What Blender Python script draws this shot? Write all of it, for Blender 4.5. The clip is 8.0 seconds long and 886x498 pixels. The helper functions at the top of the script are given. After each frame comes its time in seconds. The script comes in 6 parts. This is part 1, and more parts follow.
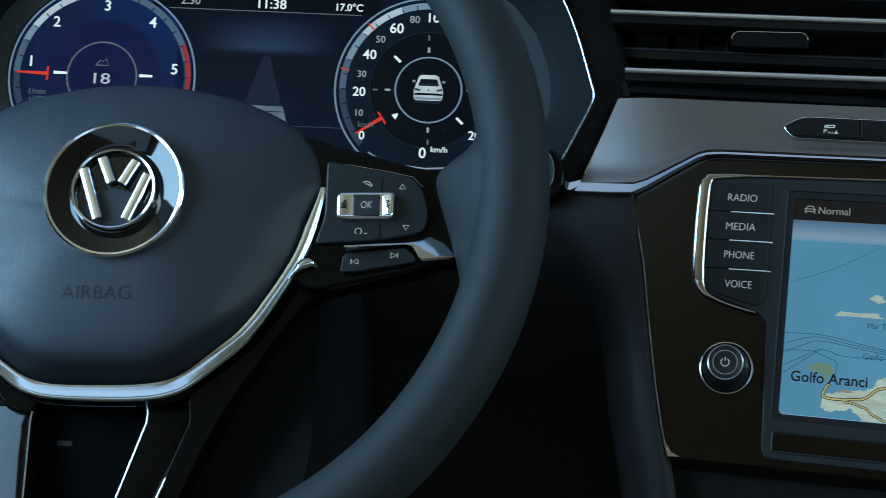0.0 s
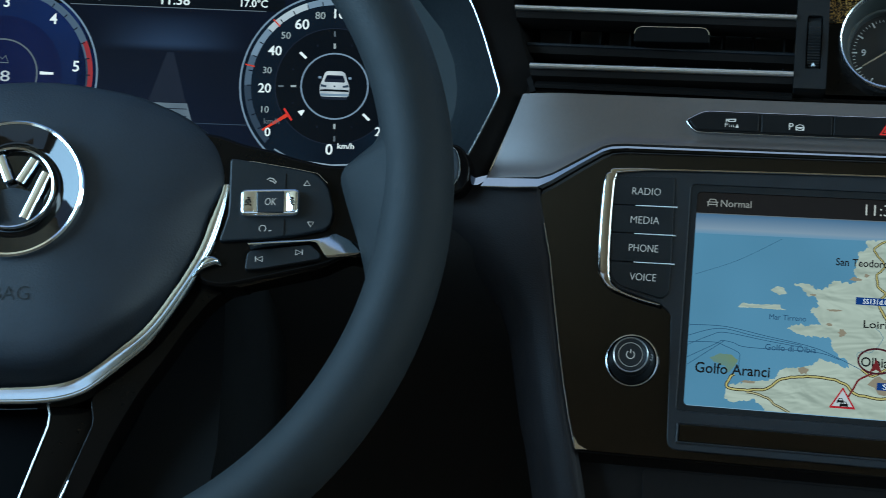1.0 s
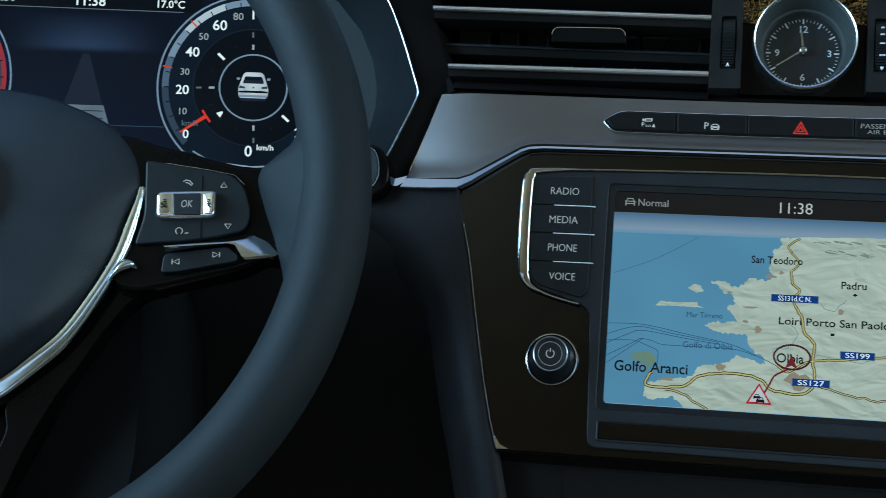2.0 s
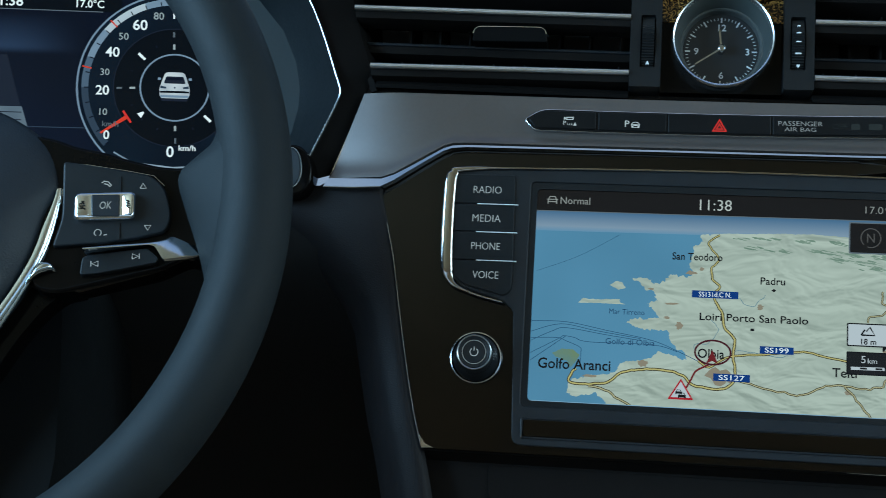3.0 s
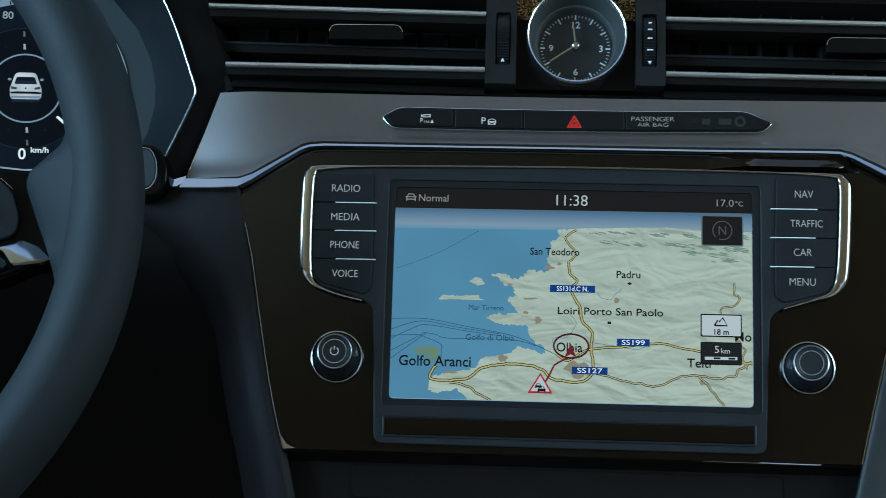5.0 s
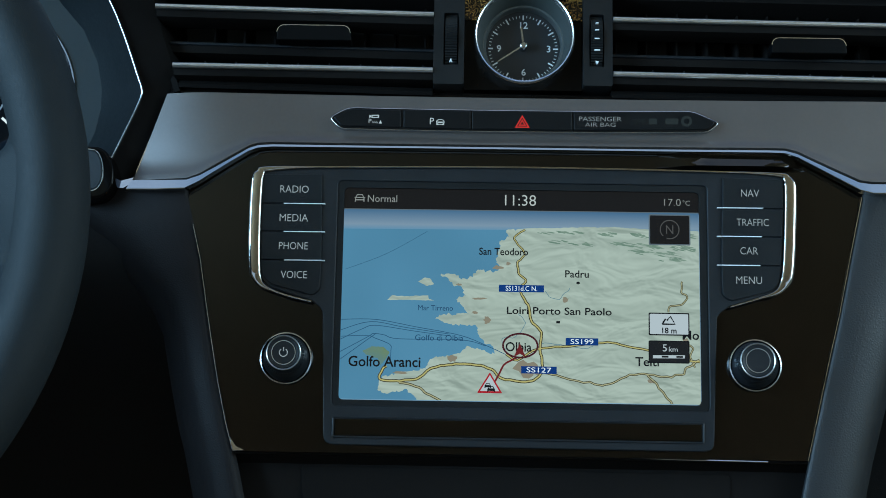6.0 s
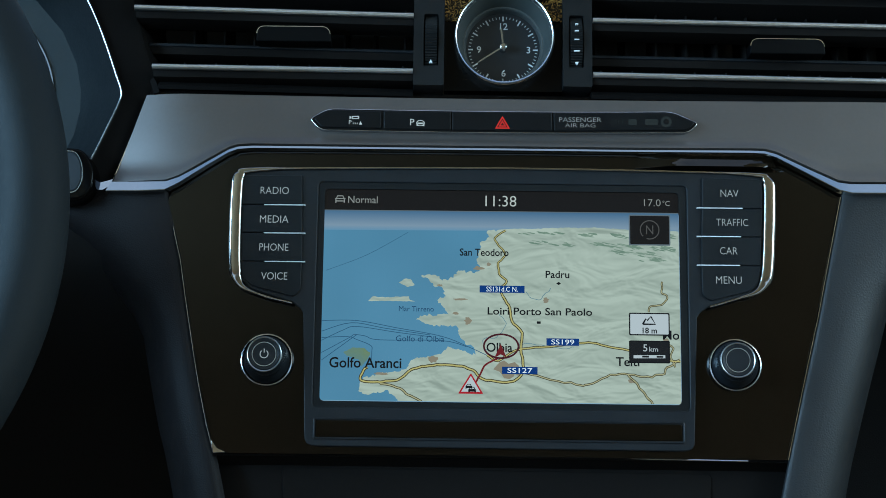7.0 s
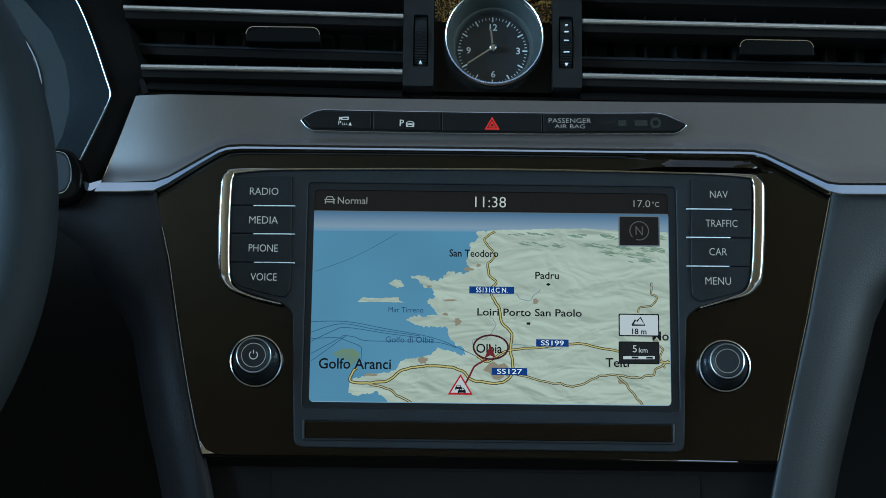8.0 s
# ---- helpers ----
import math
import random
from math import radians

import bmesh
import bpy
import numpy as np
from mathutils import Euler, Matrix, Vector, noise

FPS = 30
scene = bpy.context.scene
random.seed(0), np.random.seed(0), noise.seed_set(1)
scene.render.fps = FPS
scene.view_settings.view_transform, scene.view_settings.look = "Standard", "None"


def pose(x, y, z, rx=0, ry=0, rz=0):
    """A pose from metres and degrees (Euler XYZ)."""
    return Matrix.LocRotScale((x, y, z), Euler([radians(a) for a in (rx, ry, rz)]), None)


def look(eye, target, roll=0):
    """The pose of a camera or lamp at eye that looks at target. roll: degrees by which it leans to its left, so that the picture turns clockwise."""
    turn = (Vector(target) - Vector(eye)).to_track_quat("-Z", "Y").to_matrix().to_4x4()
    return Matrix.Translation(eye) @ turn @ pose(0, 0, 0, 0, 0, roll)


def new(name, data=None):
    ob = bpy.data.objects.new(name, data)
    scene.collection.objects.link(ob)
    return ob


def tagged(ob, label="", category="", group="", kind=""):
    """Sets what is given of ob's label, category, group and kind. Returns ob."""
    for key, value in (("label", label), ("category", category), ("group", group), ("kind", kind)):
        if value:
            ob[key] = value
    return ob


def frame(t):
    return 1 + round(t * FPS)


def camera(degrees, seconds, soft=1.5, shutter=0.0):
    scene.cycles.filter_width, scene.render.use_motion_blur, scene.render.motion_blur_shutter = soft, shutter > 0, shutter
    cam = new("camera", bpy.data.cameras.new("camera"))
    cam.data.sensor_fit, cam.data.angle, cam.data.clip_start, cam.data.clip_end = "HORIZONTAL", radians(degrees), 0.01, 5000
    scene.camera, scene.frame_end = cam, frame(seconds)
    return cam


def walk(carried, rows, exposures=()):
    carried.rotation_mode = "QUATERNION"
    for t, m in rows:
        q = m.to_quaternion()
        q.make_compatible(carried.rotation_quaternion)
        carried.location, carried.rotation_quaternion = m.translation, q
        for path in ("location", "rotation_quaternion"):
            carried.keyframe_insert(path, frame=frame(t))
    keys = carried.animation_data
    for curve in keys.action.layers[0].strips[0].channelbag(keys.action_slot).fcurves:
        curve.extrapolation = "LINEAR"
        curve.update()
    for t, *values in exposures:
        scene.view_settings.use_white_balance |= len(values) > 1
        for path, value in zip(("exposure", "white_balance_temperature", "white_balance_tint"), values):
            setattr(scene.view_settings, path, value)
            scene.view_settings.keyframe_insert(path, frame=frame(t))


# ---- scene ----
from mathutils import bvhtree

# The dashboard frame: x to the right, z up along the screen, -y towards the viewer; it leans back by RAKE degrees.
RAKE = 23.0
DASH = pose(0, 0, 0.60, -RAKE, 0, 0)
cam = camera(35.0, 8.0, soft=0.62, shutter=0.45)
# seconds, eye in the dashboard frame, then yaw, pitch and roll in it
ROWS = [
    (0.0, -0.0544, -0.6869, -0.0989, 16.810, 9.071, -6.676),
    (0.5, -0.0520, -0.6853, -0.0988, 15.161, 9.194, -6.126),
    (1.0, -0.0489, -0.6843, -0.0988, 13.463, 9.320, -5.516),
    (1.5, -0.0463, -0.6833, -0.0990, 12.012, 9.509, -5.019),
    (3.0, -0.0384, -0.6818, -0.0987, 7.903, 9.826, -3.559),
    (3.5, -0.0357, -0.6811, -0.0986, 6.635, 9.891, -3.063),
    (4.0, -0.0338, -0.6806, -0.0983, 5.265, 9.919, -2.574),
    (4.5, -0.0311, -0.6803, -0.0986, 4.111, 9.976, -2.135),
    (6.0, -0.0261, -0.6807, -0.0975, 1.018, 9.982, -1.060),
    (6.5, -0.0258, -0.6796, -0.1005, 0.667, 10.273, -0.908),
    (7.0, -0.0260, -0.6808, -0.0985, 0.224, 10.111, -0.743),
    (7.5, -0.0255, -0.6808, -0.0972, 0.054, 10.014, -0.693),
    (8.0, -0.0260, -0.6805, -0.0981, -0.204, 10.126, -0.667),
]
walk(cam, [(t, DASH @ pose(x, y, z, 0, 0, yaw) @ pose(0, 0, 0, pitch, 0, 0) @ pose(0, 0, 0, 0, roll, 0) @ pose(0, 0, 0, 90, 0, 0))
           for t, x, y, z, yaw, pitch, roll in ROWS], exposures=[(0.0, 1.4, 5800, -4), (8.0, 1.4, 5800, -4)])

# ---- world and light ----
world = bpy.data.worlds.new("sky")
scene.world = world
world.use_nodes = True
wn = world.node_tree.nodes
sky = wn.new("ShaderNodeTexSky")
sky.sky_type, sky.sun_disc, sky.dust_density, sky.ozone_density = "NISHITA", False, 1.6, 2.0
sky.sun_elevation, sky.sun_rotation = radians(60), radians(180)
world.node_tree.links.new(sky.outputs[0], wn["Background"].inputs[0])
wn["Background"].inputs[1].default_value = 0.07
sun_data = bpy.data.lights.new("sun", "SUN")
sun_data.energy, sun_data.angle, sun_data.color = 4.0, radians(0.5), (1.0, 0.95, 0.88)
sun = new("sun", sun_data)
sun.matrix_world = look((0.0, -1.0, 1.73), (0, 0, 0))
# the sky's light through the open driver's window
pane_data = bpy.data.lights.new("window_light", "AREA")
pane_data.shape, pane_data.size, pane_data.size_y = "RECTANGLE", 0.70, 0.30
pane_data.energy, pane_data.color = 5.0, (0.475, 0.72, 1.0)
pane = new("window_light", pane_data)
pane.matrix_world = look((-0.76, -0.48, 0.92), (0.4, -0.30, 0.70))

# the weaker light through the passenger's window
far_data = bpy.data.lights.new("window_light", "AREA")
far_data.shape, far_data.size, far_data.size_y = "RECTANGLE", 0.80, 0.30
far_data.energy, far_data.color = 2.0, (0.74, 0.90, 1.0)
far_pane = new("window_light", far_data)
far_pane.matrix_world = look((0.76, -0.30, 0.99), (-0.2, -0.20, 0.70))

# ---- materials ----
def srgb(r, g, b):
    f = lambda c: (c / 255 / 12.92) if c / 255 <= 0.04045 else ((c / 255 + 0.055) / 1.055) ** 2.4
    return (f(r), f(g), f(b), 1.0)


def mat(name, base, rough=0.5, metal=0.0, coat=0.0, vary=0.12, size=0.02, bump=0.0, grain=0.001, kind="noise", spec=0.5):
    """A surface with colour and gloss varied at two scales and, with bump, a fine relief of that grain in metres."""
    m = bpy.data.materials.new(name)
    m.use_nodes = True
    n, l = m.node_tree.nodes, m.node_tree.links
    p = n["Principled BSDF"]
    co = n.new("ShaderNodeTexCoord")
    big = n.new("ShaderNodeTexNoise")
    big.inputs["Scale"].default_value, big.inputs["Detail"].default_value = 1 / size, 4
    fine = n.new("ShaderNodeTexNoise")
    fine.inputs["Scale"].default_value, fine.inputs["Detail"].default_value = 12 / size, 3
    for k in (big, fine):
        l.new(co.outputs["Object"], k.inputs["Vector"])
    mix = n.new("ShaderNodeMath")
    mix.operation = "ADD"
    l.new(big.outputs["Fac"], mix.inputs[0])
    l.new(fine.outputs["Fac"], mix.inputs[1])
    ramp = n.new("ShaderNodeMapRange")
    ramp.inputs[1].default_value, ramp.inputs[2].default_value = 0.7, 1.3
    ramp.inputs[3].default_value, ramp.inputs[4].default_value = 1 - vary, 1 + vary
    l.new(mix.outputs[0], ramp.inputs[0])
    tint = n.new("ShaderNodeVectorMath")
    tint.operation = "SCALE"
    tint.inputs[0].default_value = base[:3]
    l.new(ramp.outputs[0], tint.inputs["Scale"])
    l.new(tint.outputs[0], p.inputs["Base Color"])
    gloss = n.new("ShaderNodeMath")
    gloss.operation = "MULTIPLY"
    gloss.inputs[1].default_value = rough
    l.new(ramp.outputs[0], gloss.inputs[0])
    l.new(gloss.outputs[0], p.inputs["Roughness"])
    p.inputs["Metallic"].default_value = metal
    p.inputs["Coat Weight"].default_value = coat
    p.inputs["Coat Roughness"].default_value = 0.03
    p.inputs["Specular IOR Level"].default_value = spec
    if bump:
        if kind == "leather":
            t = n.new("ShaderNodeTexVoronoi")
            t.feature = "DISTANCE_TO_EDGE"
            t.inputs["Randomness"].default_value = 1.0
            out = t.outputs["Distance"]
        else:
            t = n.new("ShaderNodeTexNoise")
            t.inputs["Detail"].default_value = 3
            out = t.outputs["Fac"]
        t.inputs["Scale"].default_value = 1 / grain
        warp = n.new("ShaderNodeTexNoise")
        warp.inputs["Scale"].default_value = 0.4 / grain
        l.new(co.outputs["Object"], warp.inputs["Vector"])
        add = n.new("ShaderNodeVectorMath")
        add.operation = "MULTIPLY_ADD"
        add.inputs[1].default_value = (grain * 0.8,) * 3
        l.new(warp.outputs["Color"], add.inputs[0])
        l.new(co.outputs["Object"], add.inputs[2])
        l.new(add.outputs[0], t.inputs["Vector"])
        b = n.new("ShaderNodeBump")
        b.inputs["Strength"].default_value, b.inputs["Distance"].default_value = bump, grain * 0.3
        l.new(out, b.inputs["Height"])
        l.new(b.outputs[0], p.inputs["Normal"])
    return m


LIT = 0.27  # how bright the lit displays stand in this light


def glow(name, colour, strength=1.0, second=None, size=0.02, stretch=1.0, detail=4, low=0.35, high=0.7, gloss=0.25):
    """A lit display or backlit print: it gives off its colour, mottled towards a second one where given."""
    m = bpy.data.materials.new(name)
    m.use_nodes = True
    n, l = m.node_tree.nodes, m.node_tree.links
    p = n["Principled BSDF"]
    p.inputs["Base Color"].default_value = (0.004, 0.0042, 0.005, 1)
    p.inputs["Roughness"].default_value = gloss
    p.inputs["Specular IOR Level"].default_value = 0.08
    p.inputs["Emission Strength"].default_value = strength * LIT
    colour = (colour[0], colour[1], colour[2] * 0.96, 1.0)
    p.inputs["Emission Color"].default_value = colour
    if second:
        second = (second[0], second[1], second[2] * 0.96, 1.0)
        co = n.new("ShaderNodeTexCoord")
        mp = n.new("ShaderNodeMapping")
        mp.inputs["Scale"].default_value = (1, 1, stretch)
        t = n.new("ShaderNodeTexNoise")
        t.inputs["Scale"].default_value, t.inputs["Detail"].default_value = 1 / size, detail
        r = n.new("ShaderNodeMapRange")
        r.inputs[1].default_value, r.inputs[2].default_value = low, high
        x = n.new("ShaderNodeMix")
        x.data_type = "RGBA"
        x.inputs["A"].default_value, x.inputs["B"].default_value = colour, second
        l.new(co.outputs["Object"], mp.inputs["Vector"])
        l.new(mp.outputs[0], t.inputs["Vector"])
        l.new(t.outputs["Fac"], r.inputs[0])
        l.new(r.outputs[0], x.inputs["Factor"])
        l.new(x.outputs["Result"], p.inputs["Emission Color"])
    return m


def horizon_glow(name, low, high, middle, reach):
    """A lit bank of haze on a display: brightest at its lower edge and over its middle."""
    m = glow(name, srgb(40, 56, 84))
    n, l = m.node_tree.nodes, m.node_tree.links
    co, sp, up = n.new("ShaderNodeTexCoord"), n.new("ShaderNodeSeparateXYZ"), n.new("ShaderNodeMapRange")
    away, side, mul, x = n.new("ShaderNodeMath"), n.new("ShaderNodeMapRange"), n.new("ShaderNodeMath"), n.new("ShaderNodeMix")
    size = n.new("ShaderNodeMath")
    l.new(co.outputs["Generated"], sp.inputs[0])
    l.new(sp.outputs["Z"], up.inputs[0])
    up.inputs[1].default_value, up.inputs[2].default_value, up.inputs[3].default_value, up.inputs[4].default_value = low, high, 1.0, 0.0
    away.operation, away.inputs[1].default_value = "SUBTRACT", middle
    size.operation = "ABSOLUTE"
    l.new(sp.outputs["X"], away.inputs[0])
    l.new(away.outputs[0], size.inputs[0])
    l.new(size.outputs[0], side.inputs[0])
    side.interpolation_type = "SMOOTHSTEP"
    side.inputs[1].default_value, side.inputs[2].default_value, side.inputs[3].default_value, side.inputs[4].default_value = 0.0, reach, 1.0, 0.0
    mul.operation = "MULTIPLY"
    foot, rise = n.new("ShaderNodeMapRange"), n.new("ShaderNodeMath")
    foot.interpolation_type, foot.inputs[2].default_value = "SMOOTHSTEP", 0.22
    rise.operation = "MULTIPLY"
    l.new(sp.outputs["Z"], foot.inputs[0])
    l.new(up.outputs[0], rise.inputs[0])
    l.new(foot.outputs[0], rise.inputs[1])
    l.new(rise.outputs[0], mul.inputs[0])
    l.new(side.outputs[0], mul.inputs[1])
    x.data_type = "RGBA"
    x.inputs["A"].default_value, x.inputs["B"].default_value = srgb(9, 14, 30), srgb(52, 70, 100)
    l.new(mul.outputs[0], x.inputs["Factor"])
    l.new(x.outputs["Result"], n["Principled BSDF"].inputs["Emission Color"])
    return m


def relief(name, shade, light, size, stretch):
    """Lit map land: hills shaded from one side, in long folds."""
    m = glow(name, light)
    n, l = m.node_tree.nodes, m.node_tree.links
    co = n.new("ShaderNodeTexCoord")
    fields = []
    for shift in ((0.0, 0.0, 0.0), (0.0011, 0.0, 0.0008)):
        mp, t = n.new("ShaderNodeMapping"), n.new("ShaderNodeTexNoise")
        mp.inputs["Location"].default_value = (shift[0], 0.0, shift[2] * stretch)
        mp.inputs["Rotation"].default_value = (0.0, radians(14), 0.0)
        mp.inputs["Scale"].default_value = (1.0, 1.0, stretch)
        t.inputs["Scale"].default_value, t.inputs["Detail"].default_value, t.inputs["Roughness"].default_value = 1 / size, 3.0, 0.5
        t.inputs["Distortion"].default_value = 0.6
        l.new(co.outputs["Object"], mp.inputs["Vector"])
        l.new(mp.outputs[0], t.inputs["Vector"])
        fields.append(t)
    d, r, x = n.new("ShaderNodeMath"), n.new("ShaderNodeMapRange"), n.new("ShaderNodeMix")
    d.operation = "SUBTRACT"
    l.new(fields[0].outputs["Fac"], d.inputs[0])
    l.new(fields[1].outputs["Fac"], d.inputs[1])
    l.new(d.outputs[0], r.inputs[0])
    r.inputs[1].default_value, r.inputs[2].default_value = -0.11, 0.05
    x.data_type = "RGBA"
    x.inputs["A"].default_value, x.inputs["B"].default_value = shade, light
    l.new(r.outputs[0], x.inputs["Factor"])
    l.new(x.outputs["Result"], n["Principled BSDF"].inputs["Emission Color"])
    return m


def sky_band(name):
    """The display's sky: it pales from deep blue down to the horizon."""
    m = glow(name, srgb(90, 120, 160))
    n, l = m.node_tree.nodes, m.node_tree.links
    co, sp, r = n.new("ShaderNodeTexCoord"), n.new("ShaderNodeSeparateXYZ"), n.new("ShaderNodeValToRGB")
    l.new(co.outputs["Generated"], sp.inputs[0])
    l.new(sp.outputs["Z"], r.inputs[0])
    e = r.color_ramp.elements
    e[0].position, e[0].color = 0.0, srgb(120, 160, 192)
    e[1].position, e[1].color = 1.0, srgb(84, 120, 156)
    k = e.new(0.25)
    k.color = srgb(150, 168, 188)
    l.new(r.outputs[0], n["Principled BSDF"].inputs["Emission Color"])
    return m


def burl(name):
    """Dark lacquered walnut burl with fine amber figure."""
    m = mat(name, (0.05, 0.03, 0.012), 0.15, spec=0.4)
    n, l = m.node_tree.nodes, m.node_tree.links
    co, t, r = n.new("ShaderNodeTexCoord"), n.new("ShaderNodeTexNoise"), n.new("ShaderNodeValToRGB")
    t.inputs["Scale"].default_value, t.inputs["Detail"].default_value, t.inputs["Distortion"].default_value = 380, 5, 2.5
    l.new(co.outputs["Object"], t.inputs["Vector"])
    l.new(t.outputs["Fac"], r.inputs[0])
    e = r.color_ramp.elements
    e[0].color, e[1].color = (0.012, 0.006, 0.002, 1), (0.50, 0.27, 0.07, 1)
    e[0].position, e[1].position = 0.48, 0.66
    l.new(r.outputs[0], n["Principled BSDF"].inputs["Base Color"])
    return m


SOFT = mat("black_soft_plastic", (0.022, 0.023, 0.025), 0.55, bump=0.35, grain=0.0009)
SATIN = mat("satin_black_plastic", (0.012, 0.014, 0.017), 0.40, bump=0.12, grain=0.0004, spec=0.35)
BUTTON = mat("button_plastic", (0.0082, 0.0096, 0.0112), 0.45, bump=0.1, grain=0.0004, spec=0.26)
BLOCK = mat("control_plastic", (0.0085, 0.0088, 0.0092), 0.5, bump=0.1, grain=0.0004, spec=0.22)
TAB = mat("tab_plastic", (0.0028, 0.0027, 0.0028), 0.5, spec=0.07)
PAD = mat("grained_airbag_cover", (0.0140, 0.0175, 0.0230), 0.5, bump=0.20, grain=0.0016, kind="leather", spec=0.32)
LEATHER = mat("smooth_rim_leather", (0.0150, 0.0172, 0.0184), 0.62, bump=0.22, grain=0.0009, kind="leather", spec=0.16)
# near-black copy of the side trim: the recess's shade is in the colour
SIDE_SHADED = mat("shaded_side_trim", (0.0075, 0.0076, 0.0082), 0.6, spec=0.11, bump=0.4, grain=0.0012, kind="leather")
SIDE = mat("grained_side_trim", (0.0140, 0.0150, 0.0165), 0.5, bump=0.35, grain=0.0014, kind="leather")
SILVER = mat("satin_silver_trim", (0.128, 0.111, 0.104), 0.46, metal=0.6, vary=0.04, bump=0.05, grain=0.0003)
CHROME = mat("chrome", (0.78, 0.79, 0.80), 0.10, metal=1.0, vary=0.03)
DULL = mat("dull_chrome", (0.50, 0.51, 0.52), 0.24, metal=1.0, vary=0.05)
GLOSS = mat("piano_black", (0.0034, 0.0027, 0.0024), 0.05, vary=0.05, spec=0.10)
BADGE = mat("badge_black", (0.0016, 0.0016, 0.0018), 0.04, vary=0.05, spec=0.40)
BROWN = mat("dark_brown_gloss", (0.0036, 0.0022, 0.0012), 0.05, vary=0.04, size=0.12, spec=0.46)
WEB = mat("web_black", (0.0016, 0.0017, 0.0020), 0.7, spec=0.03)
DRIVER_TRIM = mat("driver_trim_plastic", (0.0150, 0.0132, 0.0135), 0.55, spec=0.12, bump=0.35, grain=0.0012, kind="leather")
KNEE = mat("knee_plastic", (0.0145, 0.0138, 0.0138), 0.7, spec=0.1, bump=0.3, grain=0.0008)
STRIP = mat("switch_plastic", (0.0062, 0.0062, 0.0066), 0.4, spec=0.16, bump=0.1, grain=0.0004)
VOID = mat("matte_black", (0.0088, 0.0078, 0.0074), 0.85, spec=0.03)
SHROUD = mat("shroud_plastic", (0.0062, 0.0066, 0.0068), 0.7, spec=0.1, bump=0.3, grain=0.0008)
DUCT = mat("duct_plastic", (0.09, 0.086, 0.082), 0.8, spec=0.1)
VENT = mat("vent_black", (0.0112, 0.0094, 0.0085), 0.6, spec=0.06)
HOOD = mat("hood_lining", (0.0064, 0.0086, 0.0102), 0.5, bump=0.2, grain=0.0006, spec=0.22)
HOOD_GLASS = mat("display_cover", (0.043, 0.053, 0.058), 0.4, vary=0.05)
BRIGHT = mat("trim_chrome", (0.64, 0.64, 0.60), 0.12, metal=1.0, vary=0.03)
SURROUND = mat("surround_chrome", (0.60, 0.64, 0.66), 0.14, metal=1.0, vary=0.03)
# the brownish base puts the cabin's brown reflection into the chrome's colour
FRAME = mat("browned_chrome", (0.42, 0.39, 0.35), 0.12, metal=1.0, vary=0.03)
EDGE_METAL = mat("satin_chrome_edge", (0.66, 0.66, 0.65), 0.32, metal=1.0, vary=0.05)
BEZEL = mat("bezel_chrome", (0.86, 0.87, 0.87), 0.22, metal=1.0, vary=0.04)
CLOTH = mat("headliner_cloth", (0.34, 0.26, 0.16), 0.9, bump=0.4, grain=0.002)
CARPET = mat("cabin_carpet", (0.17, 0.13, 0.09), 0.95, bump=0.6, grain=0.003)
TRIM = mat("door_trim_plastic", (0.44, 0.36, 0.25), 0.6, bump=0.3, grain=0.001)
GROUND = mat("paving", (0.36, 0.35, 0.33), 0.9, size=0.6)
CLOCKRING = mat("satin_grey_ring", (0.050, 0.057, 0.055), 0.45, vary=0.05, spec=0.4)
DIAL_RIM = mat("satin_grey_step", (0.085, 0.092, 0.090), 0.4, metal=0.3, vary=0.05)
DIAL = mat("clock_dial", (0.018, 0.020, 0.023), 0.4, vary=0.05)
PRINT = mat("white_print", (0.75, 0.77, 0.78), 0.5, vary=0.03)
LABEL = glow("backlit_label", srgb(172, 180, 186), 1.1)
DIMLABEL = glow("dim_label", srgb(165, 172, 178), 1.0)
# unlit icons, still given a faint glow so that they show
ICON_DIM = glow("unlit_icon_glow", srgb(44, 50, 52), 1.05)
ICON = glow("lit_icon", srgb(190, 198, 205), 1.3)
REDZONE = glow("red_zone", srgb(206, 62, 62), 0.9, srgb(150, 52, 66), size=0.02, detail=1)
RED = glow("lit_red", srgb(238, 66, 44), 1.0)
SPEEDFACE = glow("display_speed_face", srgb(15, 29, 45), 1.0, srgb(9, 17, 30), size=0.05, detail=1)
FIGWHITE = glow("display_figure_white", srgb(222, 226, 234), 1.1, srgb(180, 186, 200), size=0.012, detail=1)
HAZARD = glow("hazard_red", srgb(200, 48, 44), 1.4)
WHITE = glow("display_white", srgb(240, 244, 250), 1.35)
COMPASS = glow("display_compass_grey", srgb(96, 92, 92), 0.9)
STATUS = glow("display_status_text", srgb(164, 163, 162), 1.0)
CLOCKTEXT = glow("display_clock_text", srgb(216, 216, 215), 1.0)
RIMLIGHT = glow("display_edge_light", srgb(150, 182, 214), 1.0)
GREY = glow("display_grey", srgb(120, 130, 142), 0.8)
NAVY = glow("display_navy", srgb(8, 12, 27), 1.0, srgb(13, 21, 44), size=0.09, detail=1)
BLACKD = glow("display_black", srgb(5, 8, 14), 1.0)
TACHIN = glow("display_tacho_inner", srgb(15, 22, 66), 1.0, srgb(20, 28, 74), size=0.03, detail=1)
TACHBLUE = glow("display_tacho", srgb(22, 40, 92), 1.0, srgb(10, 18, 48), size=0.06, detail=1)
BAND = glow("display_band", srgb(120, 140, 165), 0.9, srgb(190, 205, 225), size=0.05, detail=1)
LANE = glow("display_lane", srgb(34, 40, 57), 0.9)
LANEL = glow("display_lane_light", srgb(104, 118, 136), 0.9, srgb(128, 142, 158), size=0.02, detail=1)
SEA = glow("map_sea", srgb(100, 149, 184), 1.0, srgb(108, 159, 196), size=0.05, detail=1)
